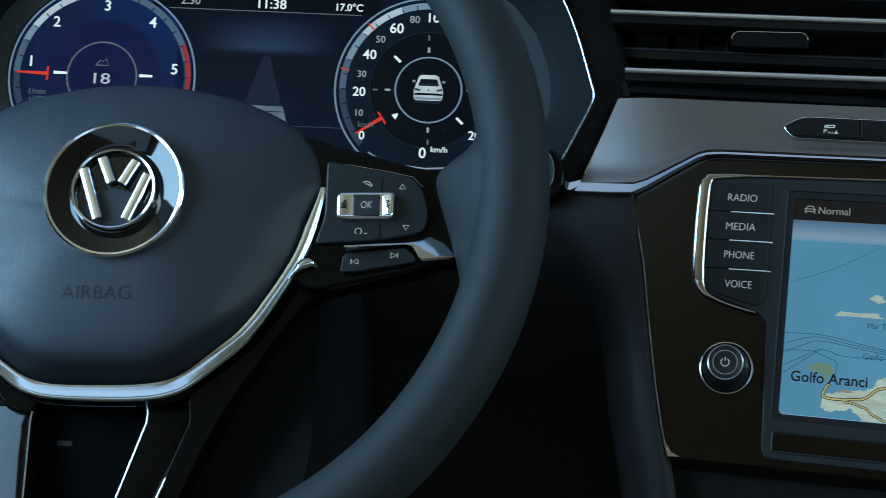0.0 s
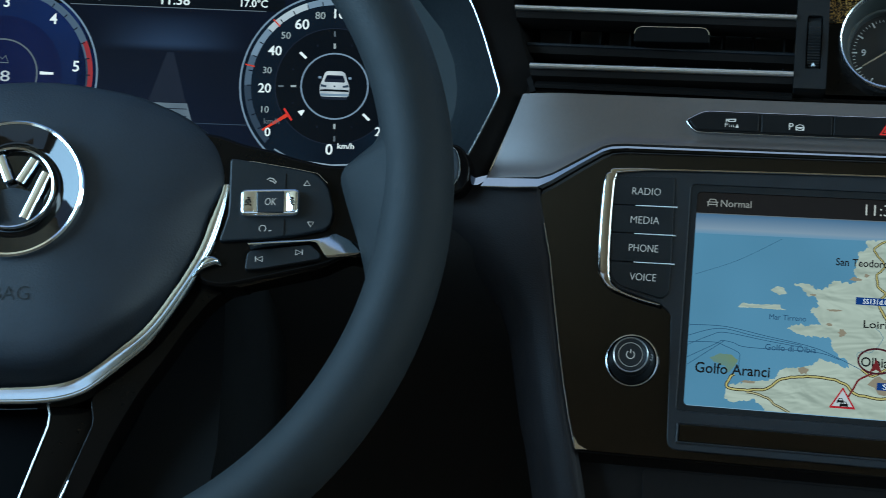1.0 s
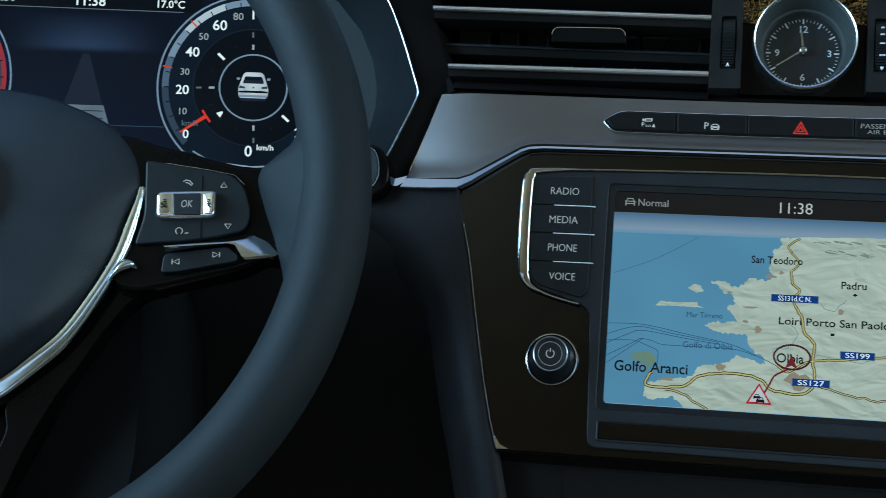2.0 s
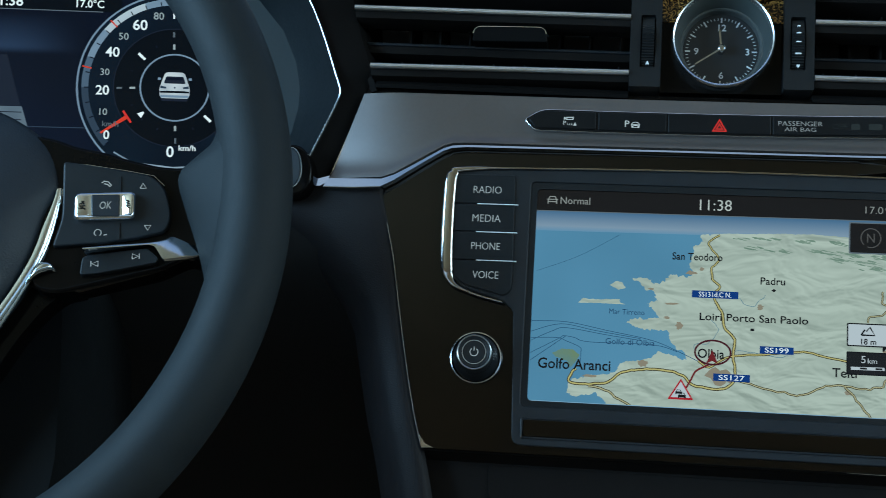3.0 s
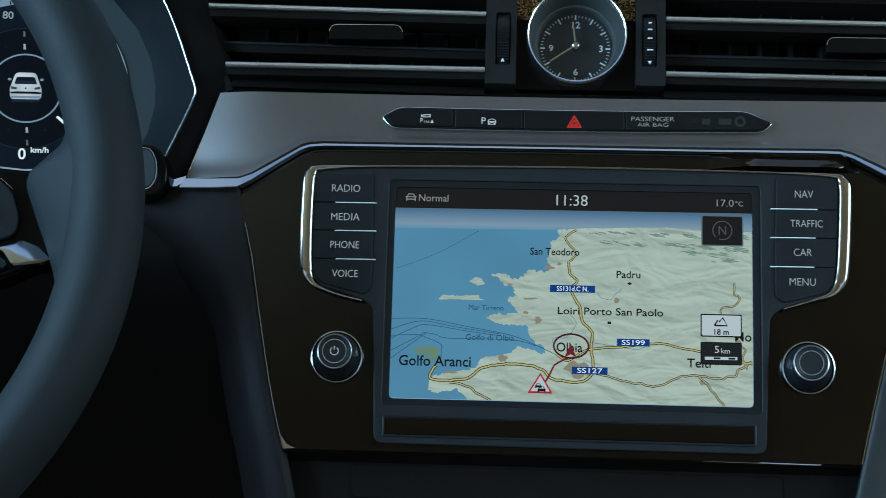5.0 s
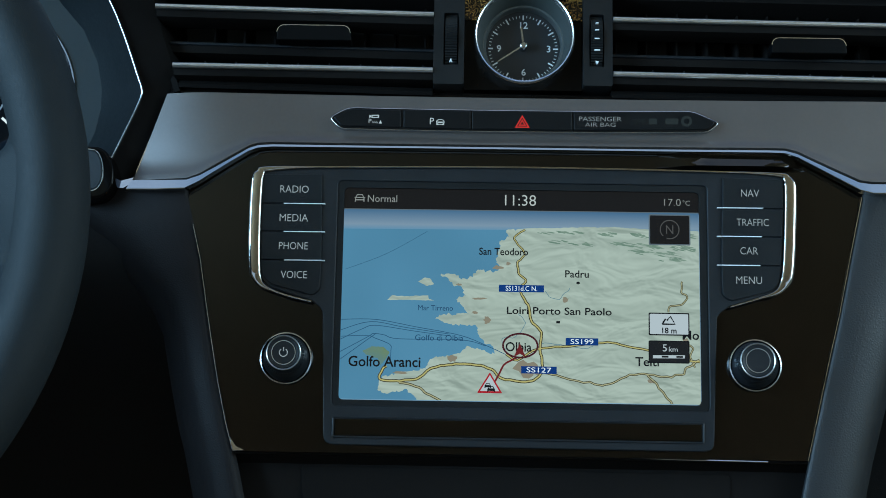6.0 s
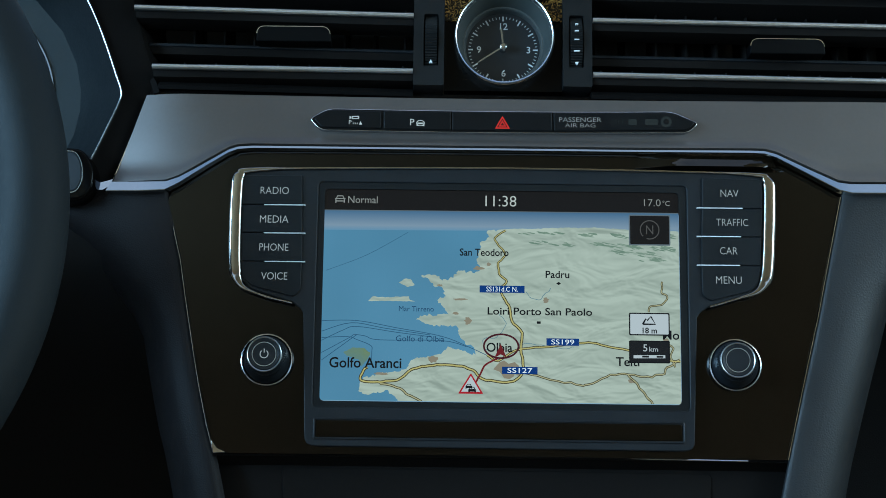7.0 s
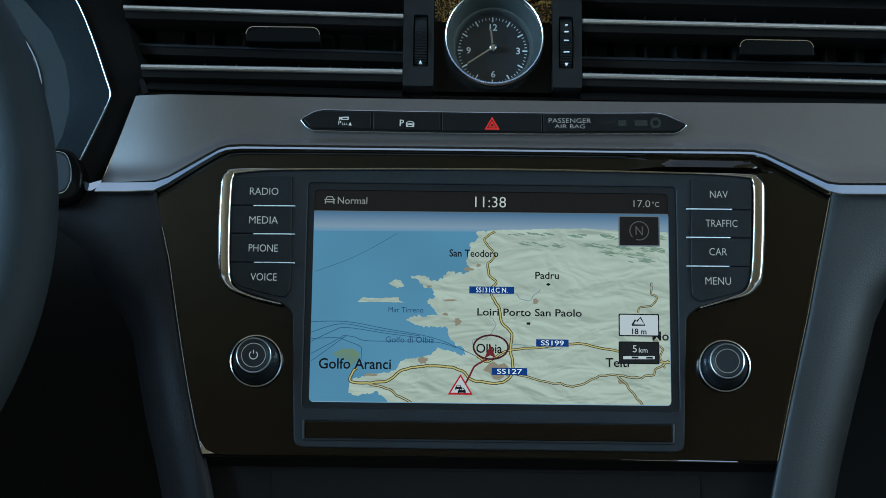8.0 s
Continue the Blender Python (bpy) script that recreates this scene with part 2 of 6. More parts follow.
LAND = relief("map_land", srgb(168, 177, 164), srgb(206, 214, 199), 0.026, 2.4)
WOODS = glow("map_wood", srgb(126, 148, 132), 1.0, srgb(150, 168, 152), size=0.004, detail=2)
TOWN = glow("map_town", srgb(160, 146, 128), 1.0)
ROADY = glow("map_main_road", srgb(212, 196, 126), 1.0)
SHOAL = glow("map_shoal", srgb(112, 146, 150), 1.0, srgb(128, 150, 118), size=0.008, detail=2)
ROADW = glow("map_minor_road", srgb(202, 192, 150), 1.0)
EDGE = glow("map_road_edge", srgb(78, 70, 50), 1.0)
FERRY = glow("map_ferry_line", srgb(60, 100, 136), 1.0)
STREAM = glow("map_stream", srgb(120, 150, 165), 1.0)
INK = glow("map_ink", srgb(24, 24, 26), 1.0)
INKB = glow("map_sea_ink", srgb(44, 78, 116), 1.0)
SHIELD = glow("map_road_sign_blue", srgb(24, 62, 138), 1.0)
HEADER = glow("display_header", srgb(30, 27, 26), 1.0)
BOXD = glow("display_box_dark", srgb(34, 34, 36), 1.0)
BOXL = glow("display_box_light", srgb(214, 218, 226), 1.0)
SIGNRED = glow("map_sign_red", srgb(190, 34, 48), 1.0)
RINGRED = glow("map_ring_red", srgb(78, 26, 36), 1.0)
DARKRED = glow("map_route_red", srgb(120, 36, 40), 1.0)
SKYB = sky_band("map_sky")
HAZE = horizon_glow("display_haze", 0.0, 0.95, 0.5, 0.5)
SHADES = [glow("gauge_band_" + word, srgb(*c), 1.0) for word, c in (("dark", (58, 72, 92)), ("dim", (92, 110, 134)), ("pale", (138, 158, 184)), ("bright", (205, 216, 230)))]
BURL = burl("walnut_burl")


# ---- building helpers ----
BASES = {}


def V(u, v, w):
    """Right, up and towards the viewer, in a dashboard or wheel frame."""
    return Vector((u, -w, v))


def mm(points):
    return [tuple(c / 1000 for c in p) for p in points]


def frame_at(u, v, w, yaw, tilt, lean=0.0):
    """A frame whose origin lies in the dashboard frame, turned about the upright and leaning back by tilt."""
    return (Matrix.Translation(DASH @ V(u, v, w)) @ pose(0, 0, 0, 0, 0, yaw) @ pose(0, 0, 0, -tilt, 0, 0) @ pose(0, 0, 0, 0, lean, 0))


WHEEL = frame_at(-0.366, 0.007, 0.140, 15, 30)
CLUSTER = frame_at(-0.294, 0.113, -0.042, 15, 20, 2.15)


def thing(name, label, category, m, base=(0, 0, 0), group="", kind=""):
    ob = new(name)
    ob.empty_display_size = 0.02
    b = V(*base)
    ob.matrix_world = m @ Matrix.Translation(b)
    BASES[ob.name] = b
    return tagged(ob, label, category, group, kind)


def part(name, bm, material, parent, label="", sharp=32):
    """Links a bmesh as one mesh under a thing or a part."""
    root = parent
    while root.parent:
        root = root.parent
    bm.transform(Matrix.Translation(-BASES[root.name]))
    bmesh.ops.recalc_face_normals(bm, faces=bm.faces[:])
    me = bpy.data.meshes.new(name)
    bm.to_mesh(me)
    bm.free()
    me.materials.append(material)
    me.set_sharp_from_angle(angle=radians(sharp))
    me.polygons.foreach_set("use_smooth", [abs(p.normal.y) < 0.9998 for p in me.polygons])
    ob = new(name, me)
    ob.parent = parent
    if label:
        tagged(ob, label)
    return ob


def rounded(points, radius, n=5):
    """An outline with its corners rounded; radius is one number or one for each corner."""
    out, k = [], len(points)
    for i, p in enumerate(points):
        r = radius[i] if isinstance(radius, (list, tuple)) else radius
        p, a, b = Vector(p), Vector(points[i - 1]), Vector(points[(i + 1) % k])
        da, db = a - p, b - p
        r = min(r, da.length * 0.49, db.length * 0.49)
        if r < 1e-6:
            out.append(tuple(p))
            continue
        s, e = p + da.normalized() * r, p + db.normalized() * r
        for j in range(n + 1):
            t = j / n
            q = s * (1 - t) ** 2 + p * 2 * t * (1 - t) + e * t ** 2
            out.append((q.x, q.y))
    return out


def box_outline(u0, v0, u1, v1, r=0.0, n=5):
    c = [(u0, v0), (u1, v0), (u1, v1), (u0, v1)]
    return rounded(c, r, n) if r else c


def arc(cu, cv, r, a0, a1, n=24):
    return [(cu + r * math.cos(radians(a0 + (a1 - a0) * i / n)), cv + r * math.sin(radians(a0 + (a1 - a0) * i / n))) for i in range(n + 1)]


def plate(outline, w0, w1, bevel=0.0, holes=(), seg=2, into=None):
    """A solid slab with that outline from depth w0 to its face at w1."""
    bm = bmesh.new()
    edges = []
    for loop in (outline, *holes):
        vs = [bm.verts.new(V(u, v, w1)) for u, v in loop]
        edges += [bm.edges.new((vs[i - 1], vs[i])) for i in range(len(vs))]
    if holes:
        bmesh.ops.triangle_fill(bm, use_beauty=True, use_dissolve=False, edges=edges)
    else:
        bm.faces.new(bm.verts[:])
    front = bm.faces[:]
    res = bmesh.ops.extrude_face_region(bm, geom=front)
    moved = [g for g in res["geom"] if isinstance(g, bmesh.types.BMVert)]
    bmesh.ops.translate(bm, vec=V(0, 0, w0 - w1), verts=moved)
    bmesh.ops.recalc_face_normals(bm, faces=bm.faces[:])
    if bevel:
        rim = [e for e in bm.edges if all(abs(-x.co.y - w1) < 1e-7 for x in e.verts) and len(e.link_faces) == 2
               and e.link_faces[0].normal.dot(e.link_faces[1].normal) < 0.5]
        bmesh.ops.bevel(bm, geom=rim, offset=bevel, segments=seg, profile=0.5, affect="EDGES", clamp_overlap=True)
    return bm


def lathe(profile, cu=0.0, cv=0.0, n=64, squash=1.0):
    """Turned about the axis towards the viewer: profile of radius and depth."""
    bm = bmesh.new()
    rings = []
    for r, w in profile:
        if r < 1e-7:
            rings.append([bm.verts.new(V(cu, cv, w))])
        else:
            rings.append([bm.verts.new(V(cu + r * math.cos(2 * math.pi * i / n), cv + squash * r * math.sin(2 * math.pi * i / n), w)) for i in range(n)])
    for a, b in zip(rings, rings[1:]):
        for i in range(n):
            j = (i + 1) % n
            if len(a) == 1 and len(b) > 1:
                bm.faces.new((a[0], b[i], b[j]))
            elif len(b) == 1 and len(a) > 1:
                bm.faces.new((a[i], a[j], b[0]))
            elif len(a) > 1:
                bm.faces.new((a[i], a[j], b[j], b[i]))
    return bm


def sweep(path, half, depth, closed=False, n=12, power=2.0):
    """A bar along a path of (u, v, w); half and depth: its half width in the plane and half depth, one number or one a point."""
    bm = bmesh.new()
    k = len(path)
    rings = []
    for i, p in enumerate(path):
        a = Vector(path[i - 1] if (closed or i) else path[i])
        b = Vector(path[(i + 1) % k] if (closed or i < k - 1) else path[i])
        d = (b - a).normalized()
        side = Vector((-d.y, d.x, 0))
        side = side.normalized() if side.length > 1e-6 else Vector((1, 0, 0))
        up = d.cross(side).normalized()
        h = half[i] if isinstance(half, (list, tuple)) else half
        e = depth[i] if isinstance(depth, (list, tuple)) else depth
        ring = []
        for j in range(n):
            t = 2 * math.pi * j / n
            c, s = math.cos(t), math.sin(t)
            c, s = math.copysign(abs(c) ** (2 / power), c), math.copysign(abs(s) ** (2 / power), s)
            q = Vector(p) + side * (h * c) + up * (e * s)
            ring.append(bm.verts.new(V(*q)))
        rings.append(ring)
    for i in range(k if closed else k - 1):
        a, b = rings[i], rings[(i + 1) % k]
        for j in range(n):
            bm.faces.new((a[j], a[(j + 1) % n], b[(j + 1) % n], b[j]))
    if not closed:
        bm.faces.new(rings[0])
        bm.faces.new(rings[-1])
    return bm


def smooth_path(points, n=6):
    """A soft curve through the points (any number of coordinates)."""
    out, k = [], len(points)
    for i in range(k - 1):
        a, b, c, d = (Vector(points[max(0, min(k - 1, i + j))]) for j in (-1, 0, 1, 2))
        for s in range(n):
            t = s / n
            out.append(tuple(0.5 * (2 * b + (c - a) * t + (2 * a - 5 * b + 4 * c - d) * t * t + (3 * b - a - 3 * c + d) * t ** 3)))
    out.append(tuple(points[-1]))
    return out


def loft(rows):
    """A skin through rows of (u, v, w)."""
    bm = bmesh.new()
    vs = [[bm.verts.new(V(*p)) for p in row] for row in rows]
    for a, b in zip(vs, vs[1:]):
        for i in range(len(a) - 1):
            bm.faces.new((a[i], a[i + 1], b[i + 1], b[i]))
    return bm


def skin(rows, thick=0.002):
    """A lofted skin with thickness away from the viewer."""
    bm = loft(rows)
    bmesh.ops.recalc_face_normals(bm, faces=bm.faces[:])
    if sum(f.normal.y for f in bm.faces) > 0:
        bmesh.ops.reverse_faces(bm, faces=bm.faces[:])
    bmesh.ops.solidify(bm, geom=bm.faces[:], thickness=thick)
    return bm


def join(parts):
    """One bmesh out of several."""
    bm = bmesh.new()
    for b in parts:
        me = bpy.data.meshes.new("t")
        b.to_mesh(me)
        b.free()
        bm.from_mesh(me)
        bpy.data.meshes.remove(me)
    return bm


def ribbon(points, width, w, thick=0.00012):
    """A thin raised line along a path of (u, v)."""
    return sweep([(u, v, w) for u, v in points], width / 2, thick, n=4, power=1.0)


def lettering(string, cu, cv, w, height, width=0.0, thick=0.0001, shear=0.0, bold=0.0):
    """Raised letters centred at (cu, cv) with that height of the whole word and, where given, that width."""
    cd = bpy.data.curves.new("t", "FONT")
    cd.body, cd.size, cd.extrude, cd.resolution_u, cd.shear, cd.offset = string, 1.0, 0.0, 3, shear, bold
    tmp = bpy.data.objects.new("t", cd)
    scene.collection.objects.link(tmp)
    dg = bpy.context.evaluated_depsgraph_get()
    me = bpy.data.meshes.new_from_object(tmp.evaluated_get(dg))
    bpy.data.objects.remove(tmp)
    bm = bmesh.new()
    bm.from_mesh(me)
    bpy.data.meshes.remove(me)
    xs, ys = [x.co.x for x in bm.verts], [x.co.y for x in bm.verts]
    ky = height / (max(ys) - min(ys))
    kx = width / (max(xs) - min(xs)) if width else ky
    mx, my = (max(xs) + min(xs)) / 2, (max(ys) + min(ys)) / 2
    for x in bm.verts:
        x.co = V(cu + (x.co.x - mx) * kx, cv + (x.co.y - my) * ky, w + thick)
    return bm


# ---- the cabin shell ----
def wall(name, outline, thickness, material, axis, at, label, category="wall"):
    """A plain slab across an axis, with its outline in the two other axes."""
    bm = bmesh.new()
    put = {"x": lambda a, b: Vector((at, a, b)), "y": lambda a, b: Vector((a, at, b)), "z": lambda a, b: Vector((a, b, at))}[axis]
    bm.faces.new([bm.verts.new(put(a, b)) for a, b in outline])
    step = {"x": (thickness, 0, 0), "y": (0, thickness, 0), "z": (0, 0, thickness)}[axis]
    res = bmesh.ops.extrude_face_region(bm, geom=bm.faces[:])
    bmesh.ops.translate(bm, vec=step, verts=[g for g in res["geom"] if isinstance(g, bmesh.types.BMVert)])
    bmesh.ops.recalc_face_normals(bm, faces=bm.faces[:])
    me = bpy.data.meshes.new(name)
    bm.to_mesh(me)
    bm.free()
    me.materials.append(material)
    return tagged(new(name, me), label, category, kind="structure")


X = 0.74
wall("floor", [(-X, -1.9), (X, -1.9), (X, 0.75), (-X, 0.75)], -0.04, CARPET, "z", 0.0, "brown carpet of the car floor", "floor")
wall("ceiling", [(-X, -1.9), (X, -1.9), (X, -0.10), (-X, -0.10)], 0.04, CLOTH, "z", 1.16, "beige cloth headliner of the car roof", "ceiling")
wall("wall_front", [(-X, 0.0), (X, 0.0), (X, 0.88), (-X, 0.88)], 0.04, TRIM, "y", 0.62, "plain bulkhead below the windscreen")
wall("wall_rear", [(-X, 0.0), (X, 0.0), (X, 0.93), (-X, 0.93)], -0.04, TRIM, "y", -1.9, "plain rear wall below the rear window")
wall("wall_right", [(-1.9, 0.0), (0.66, 0.0), (0.66, 0.82), (0.40, 0.82), (-1.9, 0.80)], 0.05, TRIM, "x", X, "plain beige door trim below the side windows")
wall("pillar_right", [(-0.78, 0.82), (-0.66, 0.82), (-0.66, 1.20), (-0.78, 1.20)], 0.05, CLOTH, "x", X, "beige pillar between the side windows", "pillar")
wall("wall_left", [(-1.9, 0.0), (0.66, 0.0), (0.66, 0.82), (0.0, 0.82), (-0.10, 0.75), (-0.98, 0.75), (-1.02, 0.80), (-1.9, 0.80)], -0.05, TRIM, "x", -X, "plain side wall below the open driver's window")
wall("pillar_left", [(-1.14, 0.80), (-1.02, 0.80), (-1.02, 1.20), (-1.14, 1.20)], -0.05, CLOTH, "x", -X, "beige pillar behind the driver's window", "pillar")
wall("ground", [(-60, -60), (60, -60), (60, 60), (-60, 60)], -0.1, GROUND, "z", -0.32, "grey paved ground outside the car", "ground")

# ---- dashboard ----
dash = thing("dashboard", "black and silver car dashboard with chrome trim lines", "dashboard", DASH)
PANEL_L = mm([(-166.6, 50.4), (-162.3, 33), (-158.0, 16.4), (-153.6, -8), (-149.8, -28), (-146.1, -46), (-142.0, -63.3), (-137.8, -77.6)])
PANEL_R = mm([(138.2, -77.8), (145.6, -46.4), (150.3, -27), (155.1, -7.7), (161.5, 22), (168.0, 51.6)])


def between(line, v):
    """The abscissa of a side line at height v."""
    line = sorted(line, key=lambda p: p[1])
    for (a, b), (c, d) in zip(line, line[1:]):
        if v <= d:
            return a + (c - a) * max(0.0, (v - b)) / (d - b)
    return line[-1][0]


def centre_rows():
    """The glossy panel: nearly flat, its head leaning towards the windscreen at the passenger's end."""
    left = PANEL_L + mm([(-133.6, 71.6), (-126, 73.0)])
    right = PANEL_R + mm([(134, 72.6), (126, 73.1)])
    rows = []
    for v in mm([(x,) for x in (-77.7, -77.2, -76, -74, -71, -66, -60, -50, -38, -25, -12, 0, 12, 25, 38, 46, 52, 57, 61, 64.0, 64.4, 65.0, 65.6, 66.2, 67, 68, 69, 70, 71.5, 72.9)]):
        v = v[0]
        a, b = between(left, v), between(right, v)
        near = [0, 0.0006, 0.0014, 0.0026, 0.0042, 0.0062, 0.0090, 0.0130]
        mid = [a + 0.013 + (b - a - 0.026) * k / 40 for k in range(1, 40)]
        row = []
        for u in [a + d for d in near] + mid + [b - d for d in reversed(near)]:
            w = -0.0020 - 0.0004 * (u / 0.14) ** 2
            turn = max(0.0, min(1.0, (u - 0.070) / 0.016)) * max(0.0, min(1.0, (0.138 - u) / 0.008))
            lift = max(0.0, min(1.0, (v - 0.0640) / 0.0016))
            w += turn * (0.0058 * lift * lift * (3 - 2 * lift) - 0.40 * max(0.0, v - 0.0656))
            row.append((u, v, w))
        rows.append(row)
    return rows


part("centre_panel", skin(centre_rows(), 0.004), BROWN, dash, "dark brown high-gloss centre panel", 40)
part("panel_edge", sweep([(u, v, -0.0012) for u, v in PANEL_R], 0.00035, 0.0008, n=6), CHROME, dash, "thin chrome edge")
# on the driver's side the strip is added for light caught by the trim's edge
part("panel_edge", sweep([(u, v, -0.0016) for u, v in PANEL_L if v < 0.046], 0.00032, 0.0011, n=6), DULL, dash, "thin chrome edge")
part("panel_corner", plate(mm([(-139.6, -70.5), (-138.0, -77.9), (-131.0, -77.6), (-136.2, -75.4)]), -0.004, -0.0005, 0.0004), CHROME, dash, "small chrome corner")
TRIM_LINE = mm([(-195.0, 51.4), (-180, 51.6), (-166, 52.2), (-159.5, 55.2), (-146, 63.9), (-135.5, 70.4), (-131, 72.0), (-124, 72.6), (-60, 72.7), (0, 72.8), (60, 72.8), (122, 73.1),
                (130, 72.9), (136, 71.1), (152, 63.0), (166, 56.0), (172, 54.8), (200, 55.0), (340, 55.4)])
widths = [0.0026, 0.0026, 0.0024, 0.0018, 0.0014, 0.0012, 0.0010, 0.0009, 0.0008, 0.0008, 0.0008, 0.0009, 0.0010, 0.0013, 0.0018, 0.0023, 0.0026, 0.0026, 0.0026]


def trim_strip(points, halves, w0, slant=0.0):
    """A chrome strip whose face leans back, with its lower edge proud and a flat underside."""
    cut = lambda i: slant if i == 0 else 0.0
    return skin([[(u + cut(i), v + h, w0 - 0.004) for i, ((u, v), h) in enumerate(zip(points, halves))],
                 [(u + cut(i), v + h, w0) for i, ((u, v), h) in enumerate(zip(points, halves))],
                 [(u, v - 0.86 * h, w0 + 0.96 * h) for (u, v), h in zip(points, halves)],
                 [(u, v - h, w0 + 0.96 * h - 0.0003) for (u, v), h in zip(points, halves)],
                 [(u, v - h, w0 - 0.004) for (u, v), h in zip(points, halves)]], 0.0006)


trim_half = [1.12 * h - 0.0003 for h in widths]
part("trim_line", trim_strip(TRIM_LINE, trim_half, 0.0034, 0.0022), BRIGHT, dash, "bright chrome trim line", 20)
part("trim_end", skin([mm([(-207, 57.6, -9), (-194.4, 57.9, -11)]), mm([(-207, 57.4, -5.2), (-194.3, 57.7, -7.6)]), mm([(-207, 53.9, -3.4), (-195.7, 54.0, -5.4)]), mm([(-207, 50.4, -1.6), (-199.8, 50.6, -2.8)]), mm([(-207, 50.2, -9), (-199.8, 50.4, -9)])], 0.0006), BRIGHT, dash,
     "short chrome end of the trim line", 20)
part("trim_backing", plate(mm([(-204, 42), (-164, 44), (-134, 69), (-126, 70.5), (126, 71), (136, 68.5), (168, 53), (340, 53.5), (340, 62), (172, 62), (138, 78), (-138, 78), (-166, 61), (-192, 60)]), -0.014, -0.0070), VENT, dash, "black backing of the trim line")


def silver_rows():
    """The satin panel: a soft S in its height, turning away at the driver's end."""
    low = [(-0.1938, TRIM_LINE[0][1] + trim_half[0] + 0.0010)] + [(u, v + h + 0.0010) for (u, v), h in zip(TRIM_LINE[1:], trim_half[1:])]
    rows = []
    fine = []
    for (a, b), (c, d) in zip(low, low[1:]):
        k = max(1, int(abs(c - a) / 0.006))
        fine += [(a + (c - a) * i / k, b + (d - b) * i / k) for i in range(k)]
    fine.append(low[-1])
    for s in (0, 0.04, 0.08, 0.12, 0.17, 0.24, 0.33, 0.42, 0.5, 0.6, 0.7, 0.8, 0.9, 0.97, 1.0):
        row = []
        for u, v in fine:
            top = 0.1006 - 0.0012 * (u + 0.18) - 0.0009 * max(0.0, 1 - (u / 0.17) ** 2)
            e = max(0.0, min(1.0, (-0.150 - u) / 0.045))
            uu = u + (0.0150 * s if u < -0.150 else 0.0) * e
            w = 0.0015 + 0.0012 * math.sin(math.pi * min(1, s * 1.6) * 0.5) - 0.0024 * s - 0.0066 * e * e * (1.0 - 0.35 * s) + 0.0024 * math.exp(-(s / 0.11) ** 2)
            row.append((uu, v + (top - v) * s, w))
        rows.append(row)
    return rows


part("silver_panel", skin(silver_rows(), 0.003), SILVER, dash, "satin silver decor panel", 60)
part("silver_edge", sweep(mm([(-195.2, 55.0, -6.0), (-187.2, 78, -6.5), (-179.6, 100.8, -8.5)]), 0.00022, 0.0006, n=6), DULL, dash, "thin bright edge")
part("dark_ledge", plate(mm([(-178.5, 100.2), (-174, 105.4), (340, 102.6), (340, 98.2), (0, 98.4)]), -0.05, -0.0086, 0.0006), GLOSS, dash, "dark gloss ledge below the vents")
part("upper_pad", skin([[(u, 0.1610 - 0.018 * (u + 0.19), 0.006) for u in (-0.19, 0.0, 0.34)], [(u, 0.168 - 0.018 * (u + 0.19), 0.010) for u in (-0.19, 0.0, 0.34)],
                        [(u, 0.176 - 0.018 * (u + 0.19), -0.01) for u in (-0.19, 0.0, 0.34)], [(u, 0.184, -0.12) for u in (-0.19, 0.0, 0.34)],
                        [(u, 0.12, -0.50) for u in (-0.19, 0.0, 0.34)]], 0.01), VENT, dash, "soft black dashboard top")
part("clock_panel", plate([(-0.0292, 0.1420), (-0.0292, 0.1055), (0.0305, 0.1055), (0.0305, 0.1420)] + arc(0.0009, 0.1318, 0.0243, 25, -205, 36), -0.03, -0.006), GLOSS, dash, "black gloss panel round the clock")
part("clock_panel_top", plate([(0.0305, 0.1424), (0.0305, 0.1640), (-0.0292, 0.1640), (-0.0292, 0.1424)] + arc(0.0009, 0.1318, 0.0243, 154, 26, 24), -0.03, -0.0058), BURL, dash, "dark walnut burl above the clock")
part("upper_fascia", plate(mm([(-191, 157.5), (340, 150.5), (340, 172), (-191, 172)]), -0.08, -0.0062, 0.0006), VENT, dash, "black fascia above the vents")


def side_rows(edge, way, profile, spread):
    """A skin that leaves an edge line sideways along a profile of (offset, depth); spread widens it with the height."""
    fine = smooth_path(edge, 4)
    return [[(u + way * d * (spread(v) if d > 0.001 else 1.0), v, w) for u, v in fine] for d, w in profile]


def widening(base, slope, start, top, most):
    """A factor that grows gently with the height, and faster from height start up to most at height top."""
    def at(v):
        k = max(0.0, min(1.0, (v - start) / (top - start)))
        return base + slope * max(0.0, v + 0.08) + (most - base) * k * k
    return at


left_edge = mm([(-167.3, 51.0), (-158.4, 16.4), (-150.2, -28), (-142.4, -63.3), (-138.2, -78), (-132, -104), (-122, -150), (-112, -200)])
right_edge = mm([(168.8, 53.0), (155.5, -7.7), (146.0, -46.4), (138.6, -78), (133, -104), (124, -150), (112, -200)])
part("driver_side_trim", skin(side_rows(left_edge, -1, smooth_path(mm([(-1.4, -3.6), (-0.2, -2.3), (0.9, -1.5), (4, -0.7), (9, -1.2), (14, -2.6), (18, -4.8), (22, -8.2), (26, -13.4), (31, -22), (38, -40), (48, -90), (60, -160)]), 3), widening(0.80, -0.015, -0.020, 0.050, 3.2)), 0.002), DRIVER_TRIM, dash,
     "grained grey-black side of the centre stack", 60)
